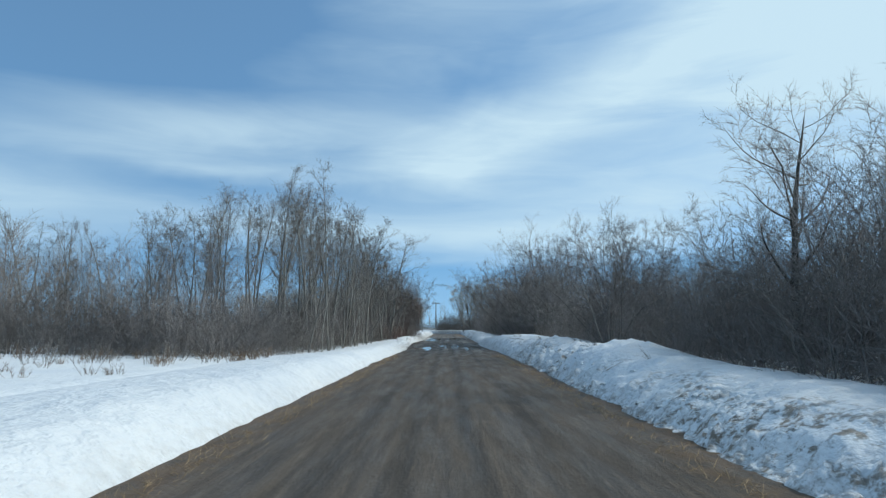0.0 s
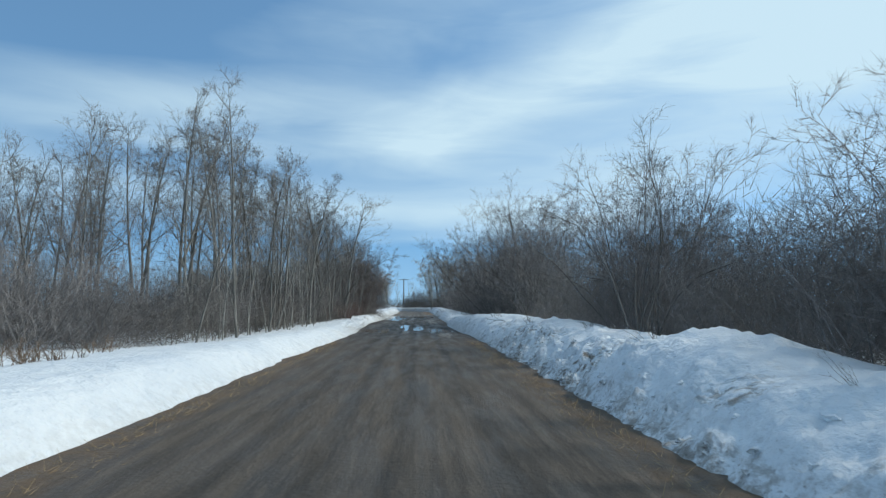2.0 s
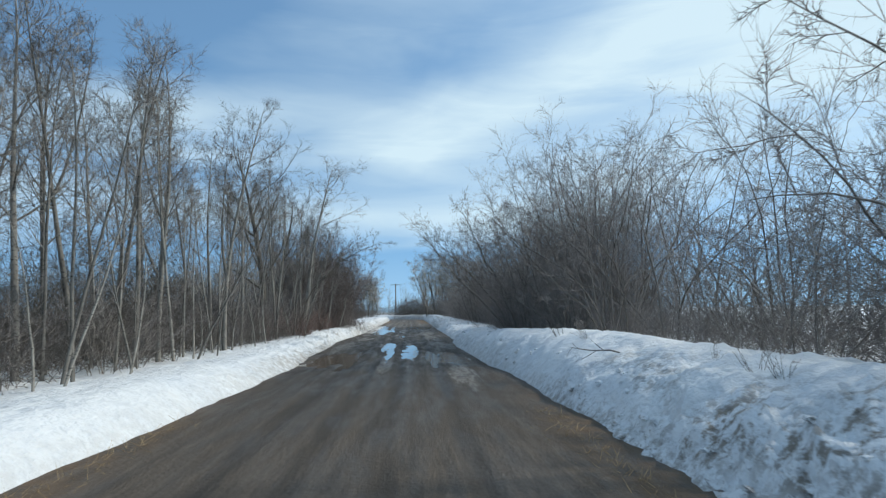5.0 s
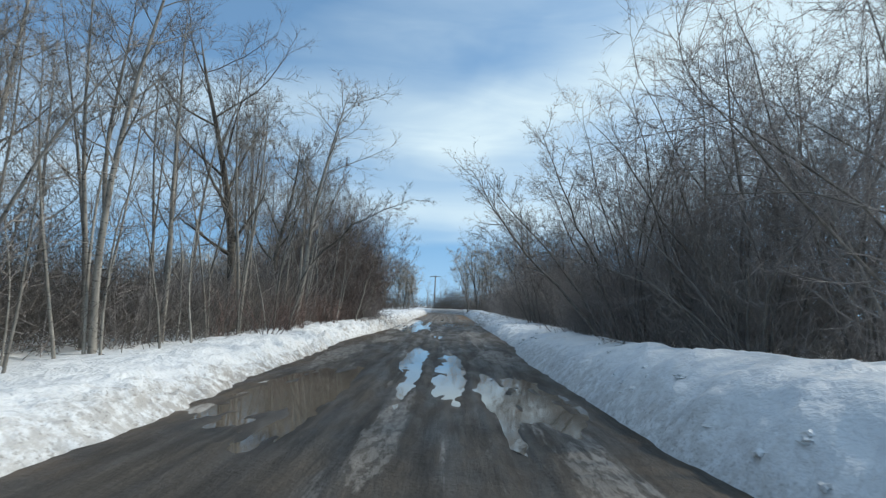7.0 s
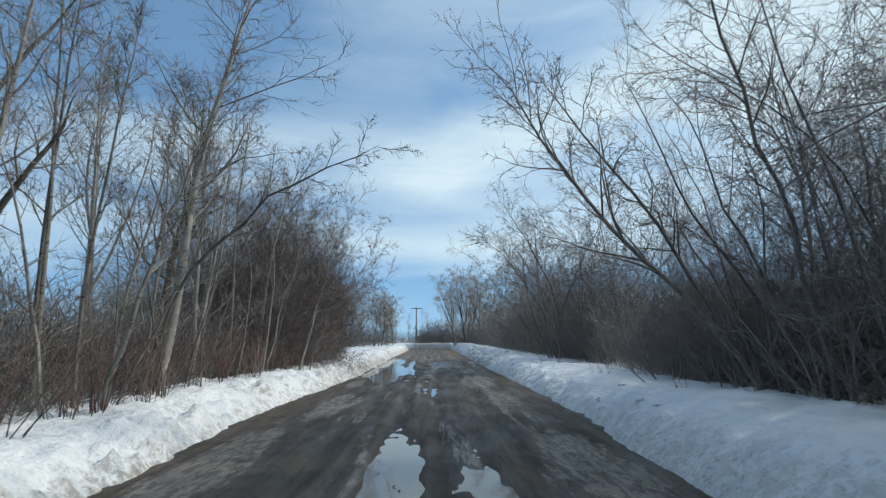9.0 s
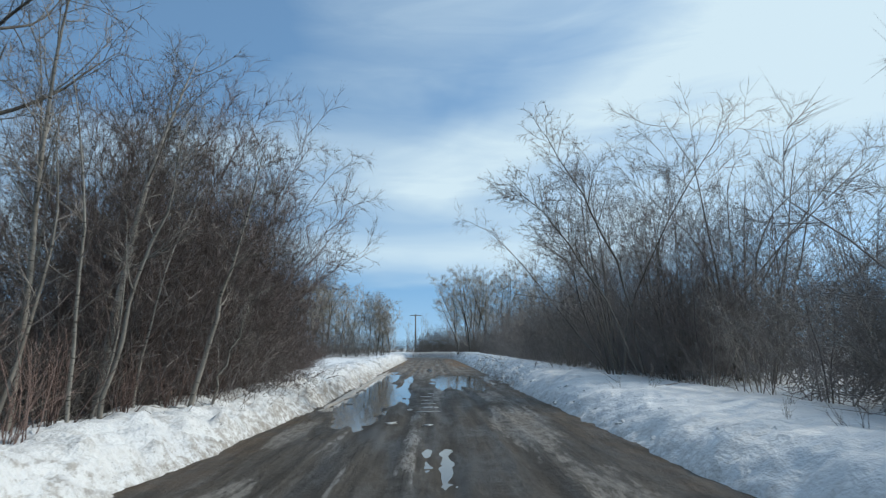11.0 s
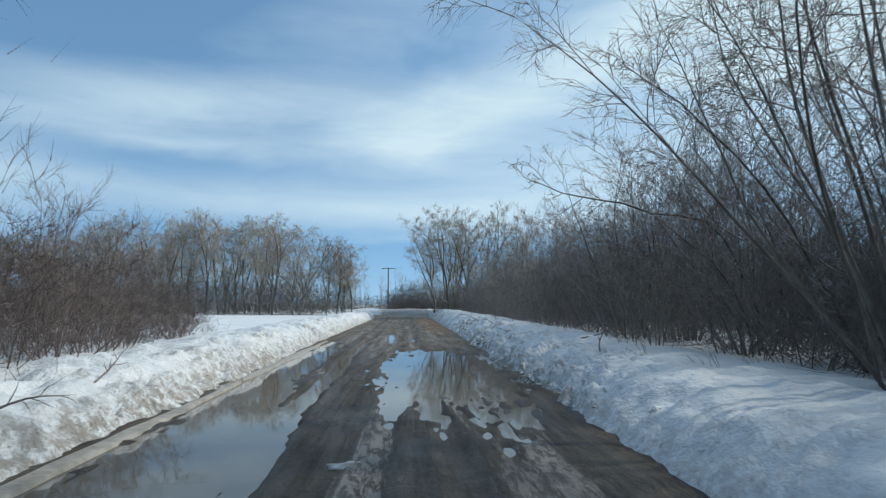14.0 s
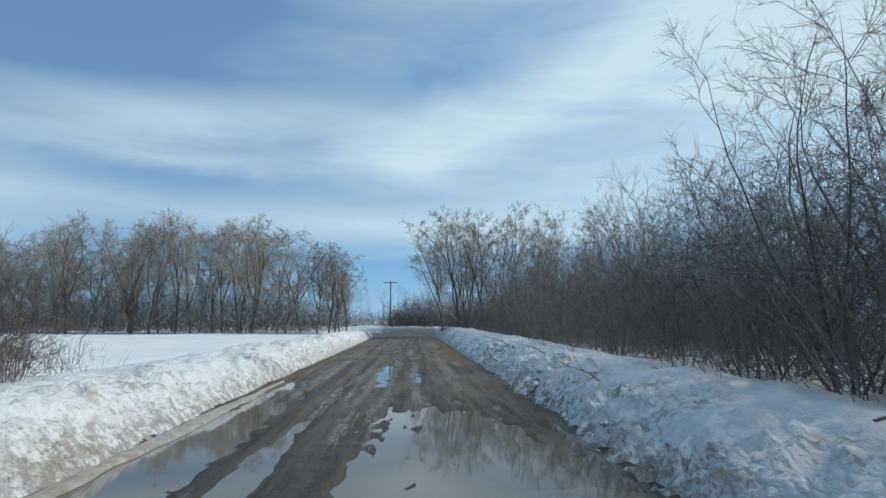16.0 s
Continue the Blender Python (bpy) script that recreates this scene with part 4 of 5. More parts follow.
for i in range(36):
    y = 2 + i * 2.97 + R.uniform(-0.6, 0.6)
    if 28.5 < y < 37:
        continue
    place(any_of(TALL_SHRUBS), lerp(RIGHT_FRONT, y) + 2.1 + R.uniform(-0.6, 0.9), y, scale=lerp(HEDGE, y) / 5.2 * R.uniform(0.85, 1.05))
for i in range(6):
    y = 4 + i * 17.5 + R.uniform(-1, 1)
    place(any_of(WILLOWS), 10.0 + R.uniform(-1.0, 2.0), y, scale=lerp(HEDGE, y) / 6.2 * R.uniform(0.9, 1.1))
for k, x, y, h, lean in ((1, 7.8, 11.6, 0.86, 0), (2, 5.4, 19.8, 0.78, 0), (2, 6.6, 24.4, 0.92, 0), (2, 7.6, 22.6, 0.85, 0), (2, 5.6, 34.6, 0.95, -0.08), (0, 6.8, 33.4, 0.80, 0), (0, 5.7, 38.4, 0.80, 0), 
                         (0, 5.4, 46.4, 0.82, -0.12), (1, 6.0, 41.4, 1.0, -0.06), (2, 8.2, 31.5, 0.95, 0), (1, 6.6, 63.5, 1.0, 0), (2, 6.2, 66.4, 0.74, 0), (2, 6.2, 71.6, 0.92, 0), (1, 7.2, 71.0, 0.92, 0), (2, 6.6, 82.0, 0.78, 0)):
    place(WILLOWS[k], x, y, scale=h, tilt=(0, lean))

place(POPLARS[0], 6.4, 11.2, scale=0.67, wide=1.0, turn=2.2)
for x, y, s in ((6.7, 67.4, 1.0), (7.0, 70.4, 0.95), (6.8, 74.0, 0.85), (6.9, 22.4, 0.92), (7.2, 25.6, 0.88), (5.8, 40.6, 0.66), (6.0, 47.0, 0.52), (5.5, 50.4, 0.50), (5.7, 48.6, 0.50), (6.0, 59.8, 0.70), (8.6, 53.8, 0.56), (8.4, 56.8, 0.62), (6.2, 12.6, 0.72), (6.6, 9.2, 0.85)):
    place(DARK_BUSH[0], x, y, scale=s)
place(WEEPER[0], 5.2, 61.7, scale=1.02, turn=0.0, tilt=(0, -0.06))
place(WEEPER[0], 6.3, 60.4, scale=0.95, turn=0.4, tilt=(0, 0.05))
place(BIG_WILLOW[0], 5.4, 43.4, scale=0.98, wide=0.9)
place(BIG_WILLOW[0], 6.2, 45.6, scale=0.98)
place(BIG_WILLOW[0], 7.2, 41.2, scale=1.12)
place(BIG_WILLOW[0], 6.9, 37.4, scale=1.0)
place(BIG_WILLOW[0], 7.5, 59.4, scale=0.95)
place(DARK_BUSH[0], 6.8, 39.4, scale=0.92)

# the far stand on either side of the bend
STAND = [(-38, 0.80), (-30, 0.86), (-25, 1.0), (-15, 1.02), (-9, 0.92), (-4, 0.72)]
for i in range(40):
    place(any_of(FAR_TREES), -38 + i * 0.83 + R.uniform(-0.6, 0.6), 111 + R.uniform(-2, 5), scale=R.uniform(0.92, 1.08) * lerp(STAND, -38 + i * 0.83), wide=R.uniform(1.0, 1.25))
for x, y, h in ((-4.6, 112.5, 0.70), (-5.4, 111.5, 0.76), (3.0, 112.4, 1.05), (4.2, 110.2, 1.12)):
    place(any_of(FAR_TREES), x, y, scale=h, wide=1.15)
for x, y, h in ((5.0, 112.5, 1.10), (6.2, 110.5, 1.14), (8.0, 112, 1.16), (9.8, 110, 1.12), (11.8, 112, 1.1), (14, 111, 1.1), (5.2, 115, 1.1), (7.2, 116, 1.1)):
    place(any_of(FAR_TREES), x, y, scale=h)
for x, y, s in ((-1.0, 153, 1.7), (1.2, 152, 1.8), (3.4, 150, 1.8), (5.5, 148, 1.7), (7.5, 145, 1.7)):
    place(any_of(SHRUBS), x, y, scale=s)


def leaner(seed, points, radius, label, name="leaning_tree", limbs_n=14, twig=TWIG_GREY, reach=0.20, mat=WILLOW, lo=0.40, twigs=5, sag=0.03):
    """A bowed stem along a few bends, with twigs towards its tip."""
    rng = np.random.default_rng(seed)
    root = new(name)
    p = np.array(points, float)
    base = p[0].copy()
    p = p - base
    t = np.linspace(0, len(p) - 1, 12)
    line = np.stack([np.interp(t, np.arange(len(p)), p[:, i]) for i in range(3)], axis=1)
    line[1:-1] = (line[:-2] + 2 * line[1:-1] + line[2:]) / 4 + rng.normal(0, 0.03, (10, 3))
    stem = (line, radius * (1 - np.linspace(0, 1, 12)) ** 0.8 + 0.003)
    limbs = grow(rng, stack([stem]), limbs_n, lo, 0.97, 38, reach, 0.55, 5, 0.12, sag, 0.45, 0.006)
    subs = grow(rng, limbs, 6, 0.15, 0.97, 38, 0.46, 0.55, 3, 0.14, 0.0, 0.4, 0.0045)
    thin = grow(rng, subs, twigs, 0.15, 1.0, 38, 0.50, 0.6, 2, 0.16, -0.02, 0.4, 0.0036)
    s1 = spray(rng, thin, 2, 0.15, 38, (0.06, 0.20), -0.10)
    tubes("stem", [stem], 7, mat, root)
    each_limb("limb", limbs, 4, mat, root)
    mesh_part("crown", [tube_block(subs), tube_block(thin), cone_arrays(s1, 0.0028, 2)], twig, root)
    root.location = base
    return tagged(root, label, "tree", kind="thing")


leaner(201, [(6.9, 67.2, 0.35), (6.4, 66.9, 2.2), (5.4, 66.5, 2.72), (4.3, 66.2, 2.78), (3.1, 66.1, 2.98), (2.2, 66.0, 3.30)], 0.024, "bare willow bough leaning out over the road", limbs_n=7, reach=0.17, lo=0.66, twigs=2, sag=-0.05)
leaner(202, [(5.2, 47.2, 0.4), (4.1, 46.2, 1.9), (2.7, 45.0, 3.2), (1.3, 44.2, 4.5)], 0.040, "bare willow bough leaning out over the road", limbs_n=18, reach=0.18)
leaner(214, [(4.7, 45.7, 0.4), (3.6, 45.4, 1.7), (2.3, 45.3, 2.9), (1.5, 45.2, 4.0), (1.1, 45.1, 4.8)], 0.042, "bare dark willow limb arching out over the road", limbs_n=22, reach=0.30, lo=0.30, twigs=4, sag=0.03, twig=TWIG_DARK)
leaner(203, [(6.6, 25.0, 0.7), (5.9, 24.7, 2.6), (5.0, 24.4, 3.6), (3.7, 24.2, 4.05)], 0.022, "bare willow bough leaning out over the road", limbs_n=8, reach=0.14, lo=0.5, twigs=3, sag=-0.02)
leaner(204, [(-4.6, 47.2, 0.3), (-4.1, 47.3, 2.2), (-2.6, 47.4, 3.7), (-0.7, 47.4, 4.6)], 0.042, "slender bare aspen bowed out over the road", limbs_n=16, reach=0.18)
leaner(205, [(-3.5, 54.1, 0.3), (-3.25, 54.1, 1.5), (-2.85, 54.1, 2.8), (-2.5, 54.2, 4.6)], 0.040, "slender pale aspen bowed out over the bank", limbs_n=12, reach=0.18, mat=ASPEN)
leaner(206, [(-3.3, 54.4, 0.3), (-3.15, 54.4, 0.9), (-2.9, 54.5, 1.6), (-2.6, 54.5, 2.2)], 0.020, "slender pale aspen bowed out over the bank", limbs_n=6, reach=0.16, mat=ASPEN)
leaner(211, [(-4.0, 52.6, 0.3), (-3.8, 52.6, 1.6), (-3.4, 52.7, 3.0), (-3.2, 52.8, 4.4)], 0.030, "slender pale aspen bowed out over the bank", limbs_n=10, reach=0.18, mat=ASPEN)
leaner(212, [(-3.8, 44.6, 0.3), (-3.6, 44.7, 1.6), (-3.1, 44.8, 3.2), (-2.5, 44.9, 5.0)], 0.034, "slender pale aspen bowed out over the bank", limbs_n=14, reach=0.18, mat=ASPEN)
leaner(207, [(5.0, 44.6, 0.4), (4.2, 43.8, 2.2), (3.2, 43.0, 3.9), (2.4, 42.2, 5.4)], 0.036, "bare willow bough leaning out over the road", limbs_n=16, reach=0.18)
leaner(208, [(5.0, 59.8, 0.5), (3.9, 59.0, 2.6), (2.7, 58.4, 4.0), (1.7, 58.0, 4.8)], 0.028, "bare willow bough leaning out over the road", limbs_n=22, reach=0.22)
leaner(210, [(5.2, 60.0, 0.5), (4.5, 59.2, 3.0), (3.4, 58.5, 4.9), (2.4, 58.1, 6.2)], 0.030, "bare willow bough leaning out over the road", limbs_n=18, reach=0.18)
leaner(213, [(6.9, 64.8, 0.4), (5.7, 64.7, 2.8), (4.2, 64.7, 4.2), (3.4, 64.7, 4.8)], 0.022, "bare willow bough leaning out over the road", limbs_n=12, reach=0.13, lo=0.5, twigs=3, sag=0.03)


# ---- brush that nobody could count ----
def brush(label, boxes, mat, radius=0.0055, long=(0.45, 1.15), bottom=2.0):
    """Tangled twigs through the depth of a thicket: (x0, x1, y0, y1, height, number) a stretch."""
    arrays = []
    for x0, x1, y0, y1, top, n in boxes:
        x, y = G.uniform(x0, x1, n), G.uniform(y0, y1, n)
        g = np.array([field(a, b) for a, b in zip(x[::40], y[::40])]).mean()
        clump = 0.75 + 0.25 * np.sin(y * 1.9 + x) * np.sin(y * 0.7 - x * 1.3)
        z = g + G.beta(1.0, bottom, n) * top * clump
        wide = x1 - x0
        inner = x0 if x0 > 0 else x1
        x = x + np.sign(x0) * np.abs(G.normal(0, 0.10 * wide, n)) + 0.35 * np.sin(y * 0.9 + x0)
        x = np.where(np.abs(x) < abs(inner), inner + np.sign(x0) * G.uniform(0, 0.8, n), x) if x0 * x1 > 0 else x
        y = y + G.normal(0, 0.09 * (y1 - y0) + 0.5, n)
        edge = np.abs(2 * (x - x0) / wide - 1)
        z = g + (z - g) * (1.0 - 0.35 * np.clip(edge, 0, 1) ** 3)
        d = G.normal(0, 1, (n, 3)) * np.array((0.55, 0.55, 0.35)) + np.array((0, 0, 0.55))
        foot = np.stack((x, y, z), axis=1)
        seg = np.stack((foot, foot + unit(d) * G.uniform(long[0], long[1], (n, 1))), axis=1)
        arrays.append(cone_arrays(seg, radius, 2))
    ob = mesh_part("undergrowth", arrays, mat, None, kind="stuff")
    return tagged(ob, label, "undergrowth")


brush("tangled dark leafless undergrowth behind the snow bank", [(5.4, 9.5, 1, 28.5, 2.4, 15000), (5.4, 9.5, 28.5, 38, 1.2, 2500), (4.9, 9.0, 38, 46, 2.2, 5000), (4.7, 8.5, 46, 52.5, 2.3, 9000), (5.2, 8.0, 47, 54.5, 3.0, 6000), (5.4, 9, 60, 66, 3.0, 8000), (5.1, 10, 65, 110, 2.5, 20000)], TWIG_DARK, 0.0062)
brush("tangled dark leafless undergrowth behind the snow bank", [(5.3, 9, 65, 108, 4.4, 27000), (6.0, 9.5, 61, 66, 3.6, 7000), (5.6, 9, 2, 28, 3.2, 14000), (5.2, 7.4, 6, 20, 3.0, 6000), (5.2, 8.0, 4.5, 14, 3.6, 8000), (5.4, 8.5, 38.5, 46, 3.6, 6000), (-5.6, -2.9, 55, 60.5, 4.6, 9000)], TWIG_DARK, 0.0052, (0.25, 0.75), 1.3)
brush("fine dark twigs high in the willows", [(5.6, 9.0, 37.5, 43, 5.6, 6500), (5.4, 8.6, 43, 48, 5.6, 8000)], TWIG_DARK, 0.0042, (0.3, 0.8), 0.8)
brush("dark leafless thicket, closed to the ground", [(7.6, 13, 64, 112, 4.8, 15000), (8.6, 13, 50, 65, 3.4, 4500), (6.6, 12, 39, 51, 3.2, 3500), (7.4, 13, 2, 29, 3.5, 9000), (-10, -4.6, 38, 54, 2.4, 6000)], TWIG_DARK, 0.0095, (0.4, 1.0), 1.15)
brush("tangled grey leafless undergrowth among the aspens", [(-11, -5.0, 24, 40, 1.8, 10000), (-10, -5.2, 31, 41, 4.4, 12000), (-10, -4.0, 40, 56, 1.9, 13000), (-27, -9, 20, 30, 2.5, 16000)], TWIG_GREY, 0.0062)
brush("dense low thicket at the edge of the clearing", [(-12, -5.4, 19.6, 23.6, 2.1, 11000)], TWIG_DARK, 0.0052, (0.25, 0.8), 1.5)
brush("tangled undergrowth below the far stand of trees", [(2.8, 20, 109, 117, 3.6, 9000), (-14, 12, 150, 158, 3.0, 7000), (-1.5, 9, 149, 156, 5.6, 9000)], TWIG_GREY, 0.014)
brush("tangled undergrowth below the far stand of trees", [(-40, -4.2, 108, 119, 4.2, 26000)], TWIG_GREY, 0.015, (0.45, 1.15), 1.6)
brush("dense reddish twigs filling the tall bushes", [(-7.5, -3.0, 54.6, 60.4, 6.0, 15000), (-6.2, -2.5, 55.2, 59.4, 5.4, 9000)], TWIG_RED, 0.0036, (0.25, 0.65), 1.0)
brush("reddish tangled undergrowth below the bushes", [(-9, -3.7, 54, 62, 2.6, 18000), (-8.5, -3.0, 54.3, 61.2, 5.6, 20000), (-9, -4.5, 62, 70, 1.8, 10000), (-8, -5.0, 70, 75, 1.0, 2000)], TWIG_RED, 0.0036, (0.18, 0.55), 1.6)


def far_woods():
    """Woods all round the place, too far to tell tree from tree."""
    spots = []
    for n, x0, x1, y0, y1 in ((50, -75, -34, -30, 100), (50, -40, -27, 24, 66), (45, 13, 40, -20, 130), (50, -75, -30, 112, 160), (20, -60, 60, -60, -35), (60, -50, 50, 176, 230), (40, 12, 60, 116, 160), (50, -60, -9, 150, 176)):
        spots += [(G.uniform(x0, x1), G.uniform(y0, y1)) for i in range(n)]
    trunks, limbs = [], []
    for x, y in spots:
        h = G.uniform(5.5, 8.5)
        foot = np.array((x, y, 0.2))
        trunks.append((foot, foot + np.array((G.normal(0, 0.3), G.normal(0, 0.3), h))))
    trunks = np.array(trunks)
    limbs = spray(G, trunks, 16, 0.22, 38, (1.2, 2.8), 0.25)
    twigs = spray(G, limbs, 5, 0.2, 40, (0.5, 1.2), 0.2)
    low = spray(G, trunks, 26, 0.0, 60, (1.0, 2.2), 0.5)
    low = low[low[:, 0, 2] < 3.2]
    ob = mesh_part("far_woods", [cone_arrays(trunks, 0.075), cone_arrays(limbs, 0.022), cone_arrays(twigs, 0.014), cone_arrays(low, 0.016)], TWIG_GREY, None, kind="stuff")
    return tagged(ob, "bare grey winter woods in the distance", "woods")


far_woods()


# ---- loose snow ----
def blob_arrays(x, y, z, rx, ry, rz, seed, rough=0.34):
    """A rough lump of old snow."""
    bm = bmesh.new()
    bmesh.ops.create_icosphere(bm, subdivisions=2, radius=1.0)
    for v in bm.verts:
        k = 1 + rough * noise.noise(v.co * 1.6 + Vector((seed * 3.7, seed, 0))) + 0.16 * noise.noise(v.co * 4 + Vector((seed, 0, seed)))
        v.co *= k
    bm.verts.ensure_lookup_table()
    pts = np.array([v.co for v in bm.verts]) * (rx, ry, rz) + (x, y, z)
    tri = np.array([[v.index for v in f.verts] for f in bm.faces])
    bm.free()
    return pts, tri


def clods():
    arrays = []
    for i in range(300):
        y = R.choice((R.gauss(18, 4), R.uniform(6, 36), R.gauss(73, 7), R.uniform(36, 92)))
        u = 2.50 + abs(R.gauss(0, 0.34))
        r = R.uniform(0.015, 0.05)
        arrays.append(blob_arrays(u, y, bank_height(1, u, y) - r * 0.2, r * R.uniform(0.8, 1.5), r * R.uniform(0.8, 1.8), r * 0.7, i, 1.1))
    ob = mesh_part("snow_clods", arrays, SNOW_RIGHT, None, False, kind="stuff")
    return tagged(ob, "broken clods of old snow thrown up by the plough", "snow clods")


clods()


def slush_material(name, a, b):
    m, nt, p = material(name, 0.35, 0.4)
    k = Nodes(nt)
    f = k.noise(k.pos(), 6.0, 4)
    nt.links.new(k.mix(k.ramp(f, 0.35, 0.65), a, b), p.inputs["Base Color"])
    nt.links.new(k.bump(k.noise(k.pos(), 18.0, 4), 0.5, 0.02), p.inputs["Normal"])
    return m


SLUSH = slush_material("grey_slush", (0.22, 0.215, 0.205, 1), (0.46, 0.47, 0.47, 1))
LEDGE = slush_material("brown_ice", (0.27, 0.235, 0.19, 1), (0.42, 0.375, 0.32, 1))


def slush_patch(u, s, ru, rs, seed):
    pts, tri = blob_arrays(0, 0, 0, ru, rs, 0.010, seed, 1.1)
    ob = mesh_part("slush_patch", [(pts, tri)], SLUSH, None)
    ob.location = (u, s, road_height(u, s) - 0.002)
    return tagged(ob, "flat patch of wet grey slush between the wheel tracks", "slush", "slush on the road", "thing")


def ledge(side, s0, s1, u, width):
    rows, s = [], s0
    while s < s1:
        f = math.sin(math.pi * (s - s0) / (s1 - s0)) ** 0.4
        c = u + 0.05 * noise.noise(Vector((s * 0.9, u, 0)))
        w = max(0.003, width * f * (0.75 + 0.55 * noise.noise(Vector((s * 0.35, u, 3))) + 0.30 * noise.noise(Vector((s * 2.1, u, 5)))))
        rows.append([(side * (c - w), s, -0.03), (side * (c - w * 0.8), s, 0.004), (side * c, s, 0.010), (side * (c + w), s, 0.012)][::side])
        s += 0.12
    return tagged(grid_mesh("ice_ledge", rows, LEDGE), "rim of dirty ice left along the puddle's edge", "ice rim", kind="structure")


ledge(-1, 57.5, 66.5, 2.14, 0.10)
ledge(-1, 66.8, 77.5, 2.20, 0.11)
n = 0
for u, s, ru, rs in ((-0.62, 54.8, 0.08, 0.16), (-0.05, 54.6, 0.09, 0.10), (-0.06, 56.6, 0.16, 0.10), (-0.02, 57.4, 0.17, 0.12), (-0.40, 57.3, 0.13, 0.16), (-0.08, 58.3, 0.13, 0.10), (-0.10, 59.2, 0.14, 0.10), (-0.14, 60.2, 0.12, 0.13), (0.02, 61.2, 0.12, 0.15)):
    n += 1
    slush_patch(u, s, ru, rs, 500 + n)


# ---- weeds, grass and sprigs ----
def weed_clump(seed, height, n, mat, label, name="weed_clump", spread_deg=34):
    rng = np.random.default_rng(seed)
    root = new(name)
    lines = []
    for i in range(n):
        az, el = rng.uniform(0, 2 * math.pi), radians(90 - rng.uniform(0, spread_deg))
        p = direction(az, 0) * rng.uniform(0, 0.16)
        lines.append(shoot(rng, (p[0], p[1], -0.08), direction(az, el), height * rng.uniform(0.5, 1.1), 0.0045, 4, 0.10, 0.0))
    s1 = spray(rng, stack(lines), 5, 0.3, 38, (0.06, 0.22), 0.1)
    mesh_part("tuft", [tube_block(stack(lines)), cone_arrays(s1, 0.0035)], mat, root, kind="stuff")
    return tagged(root, label, "weed", kind="thing")


WEEDS = kinds(*[weed_clump(100 + i, h, n, m, l) for i, (h, n, m, l) in enumerate((
    (0.55, 9, WEED, "dead brown weeds poking through the snow"), (0.40, 12, WEED, "dead brown weeds poking through the snow"), (0.70, 7, TWIG_GREY, "thin grey sprigs poking through the snow")))], group="weeds in the snow")
for i in range(46):
    y = R.uniform(9, 18)
    place(any_of(WEEDS), -R.uniform(6.0, 13.5), y, scale=R.uniform(0.6, 1.1), wide=1.3)
for i in range(16):
    place(any_of(WEEDS), -R.uniform(5.0, 9.0), R.uniform(70.5, 79), scale=R.uniform(0.7, 1.5))
for i in range(40):
    place(any_of(WEEDS), -R.uniform(4.9, 14), R.uniform(14.5, 19.4), scale=R.uniform(0.6, 1.2), wide=1.2)
for x, y in ((-5.3, 16.3), (-5.6, 16.6), (-5.1, 16.7)):
    place(WEEDS[1], x, y, scale=1.0, wide=1.6)
for i in range(44):
    place(WEEDS[2], R.uniform(3.5, 4.9), R.uniform(8, 92), scale=R.uniform(0.35, 0.9), tilt=(R.uniform(-0.4, 0.4), R.uniform(-0.7, 0)))
OSIERS = kinds(*[weed_clump(120 + i, h, 16, OSIER, "red osier stems rising from the snow", "red_osier", 22) for i, h in enumerate((1.5, 1.2))], group="red osier along the bank")
for i in range(26):
    place(any_of(OSIERS), -R.uniform(3.6, 4.8), 42 + i * 0.62, scale=R.uniform(0.7, 1.1), wide=1.6)


def fallen_branch(seed, x, y, z, turn, length, tilt):
    """A broken bough lying on the snow with a few side twigs."""
    rng = np.random.default_rng(seed)
    root = new("fallen_branch")
    line = shoot(rng, (0, 0, 0), np.array((math.cos(tilt), 0, math.sin(tilt))), length, 0.013, 6, 0.14, -0.02)
    twigs = grow(rng, stack([line]), 5, 0.2, 0.9, 46, 0.42, 0.6, 3, 0.12, 0.0)
    tubes("stem", [line], 5, TWIG_DARK, root)
    each_limb("twig", twigs, 3, TWIG_DARK, root)
    root.location, root.rotation_euler = (x, y, z), (0, 0, turn)
    return tagged(root, "dark broken branch lying on the snow bank", "branch", "fallen branches", "thing")


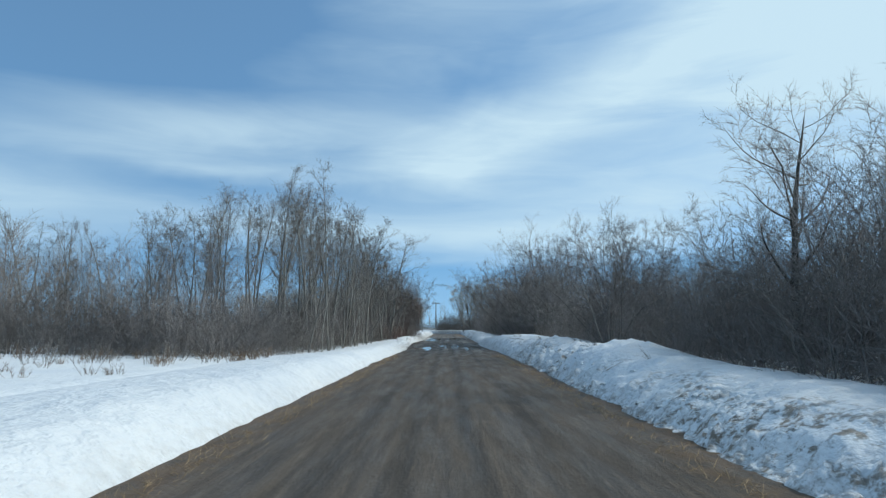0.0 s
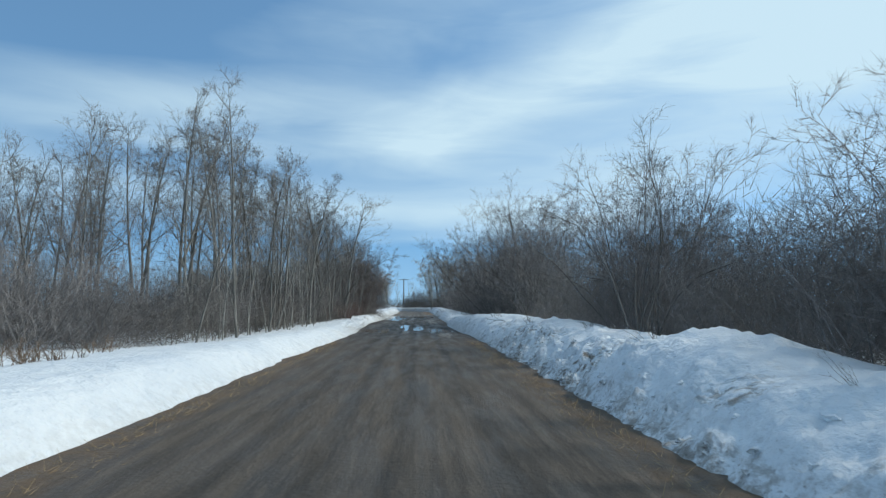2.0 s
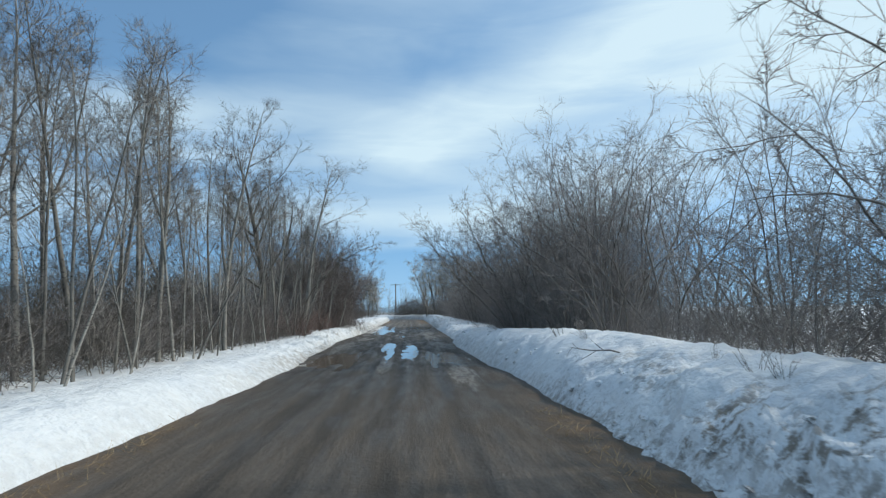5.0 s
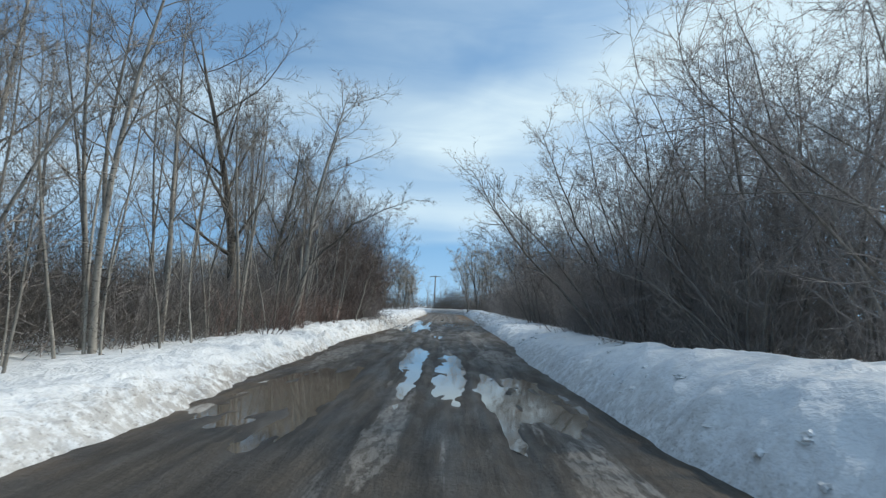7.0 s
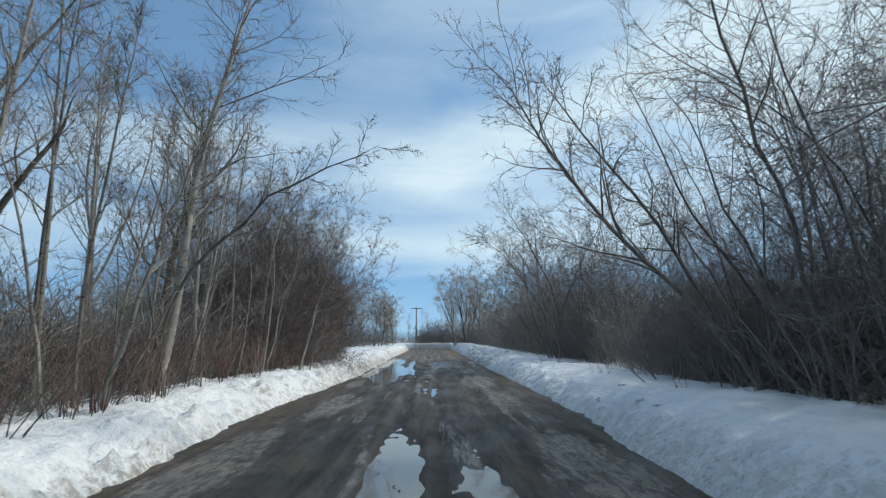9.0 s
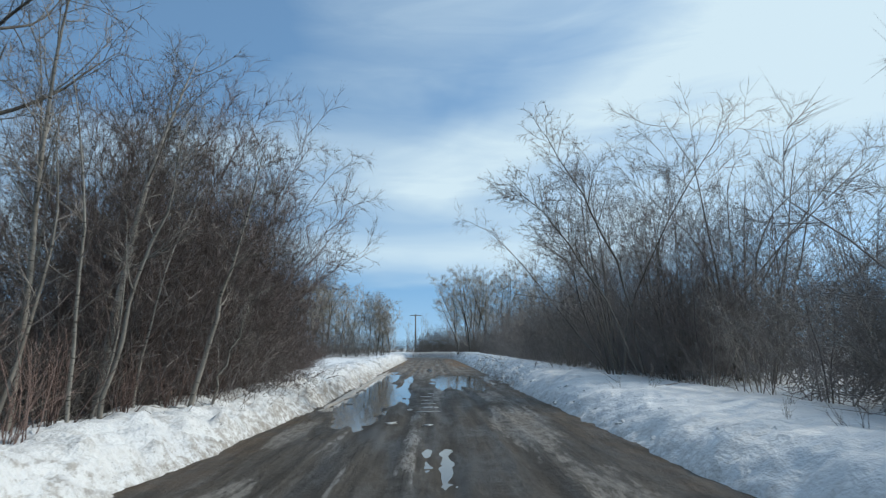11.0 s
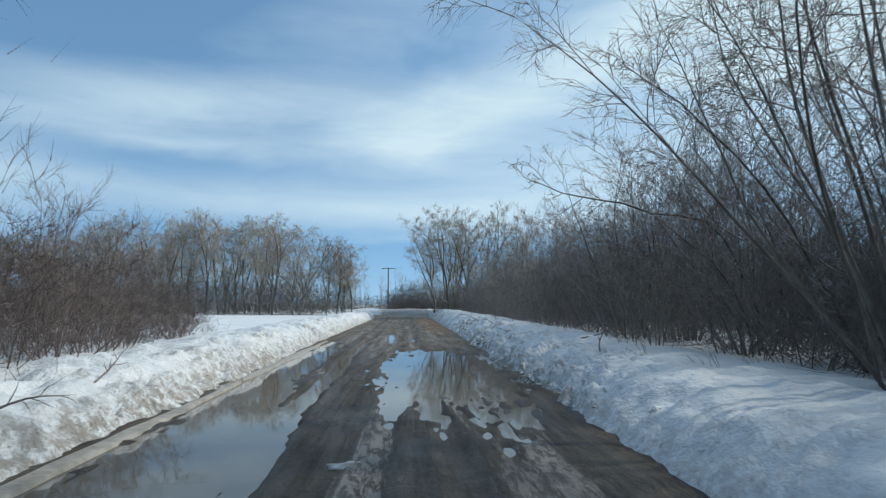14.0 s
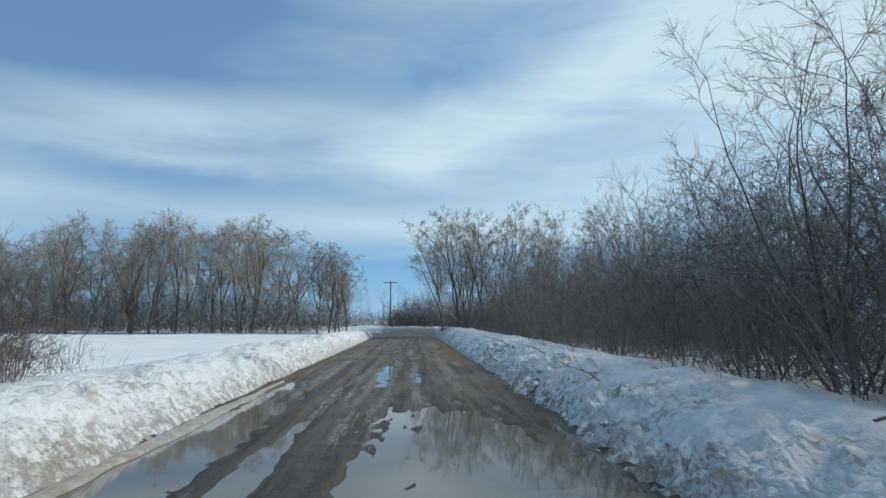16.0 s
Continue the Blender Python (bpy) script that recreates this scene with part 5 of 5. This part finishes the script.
for i, (x, y, turn, length, tilt) in enumerate(((-2.95, 61.6, 0.4, 0.75, 0.3), (-3.0, 63.6, 1.2, 0.6, 0.5), (-2.8, 59.8, -0.6, 0.5, 0.6), (4.1, 39.4, 2.7, 1.1, 0.15), (3.6, 66.2, 1.4, 0.5, 1.1), (3.9, 68.3, 0.4, 1.2, 0.05), (3.2, 72.4, 1.9, 0.9, 0.5), (3.4, 77.0, 2.4, 0.9, 0.4),
                                              (3.3, 81.5, 2.2, 1.0, 0.4), (4.2, 56.8, 0.3, 1.3, 0.05), (4.3, 58.2, 2.9, 1.2, 0.08), (3.7, 47.6, 2.4, 0.7, 0.5), (3.4, 27.5, 2.6, 0.8, 0.3), (-3.3, 57.4, 1.8, 0.7, 0.5))):
    fallen_branch(700 + i, x, y, bank_height(1 if x > 0 else -1, abs(x), y) + 0.004, turn, length, tilt)


def verge_grass():
    n = 5200
    side = np.where(G.random(n) < 0.55, -1, 1)
    y = np.where(G.random(n) < 0.8, G.uniform(2, 27, n), G.uniform(84, 104, n))
    x = side * (2.28 + np.abs(G.normal(0, 0.16, n)) * np.where(G.random(n) < 0.7, -1, 0.3))
    d = G.normal(0, 1, (n, 3)) * np.array((1, 1, 0.25)) + np.array((0, 0, 0.35))
    foot = np.stack((x, y, np.full(n, -0.03)), axis=1)
    seg = np.stack((foot, foot + unit(d) * G.uniform(0.06, 0.20, (n, 1))), axis=1)
    return tagged(mesh_part("verge_grass", [cone_arrays(seg, 0.004)], STRAW, None, kind="stuff"), "flattened dry straw grass along the road's edge", "grass")


verge_grass()


# ---- the utility pole beyond the bend ----
def utility_pole(x, y):
    root = new("utility_pole")
    top = 8.0 - field(x, y) + 0.25
    tubes("pole", [(np.array([(0, 0, -0.2), (0, 0, top * 0.5), (0, 0, top), (0, 0, top + 0.03)]), np.array((0.16, 0.14, 0.12, 0.0)))], 10, WOOD, root)

    def bar(name, x0, x1, z, r):
        bm = bmesh.new()
        bmesh.ops.create_cube(bm, size=1.0)
        bmesh.ops.scale(bm, vec=(x1 - x0, r, r * 1.2), verts=bm.verts)
        bmesh.ops.translate(bm, vec=((x0 + x1) / 2, -0.16, z), verts=bm.verts)
        bmesh.ops.bevel(bm, geom=bm.edges[:], offset=0.012, segments=1)
        me = bpy.data.meshes.new(name)
        bm.to_mesh(me)
        bm.free()
        me.materials.append(WOOD)
        ob = new(name, me)
        ob.parent = root
    bar("crossarm", -1.2, 1.2, top - 0.25, 0.12)
    root.location = (x, y, field(x, y))
    return tagged(root, "weathered wooden utility pole with one crossarm", "utility pole", kind="thing")


utility_pole(-3.1, 172)
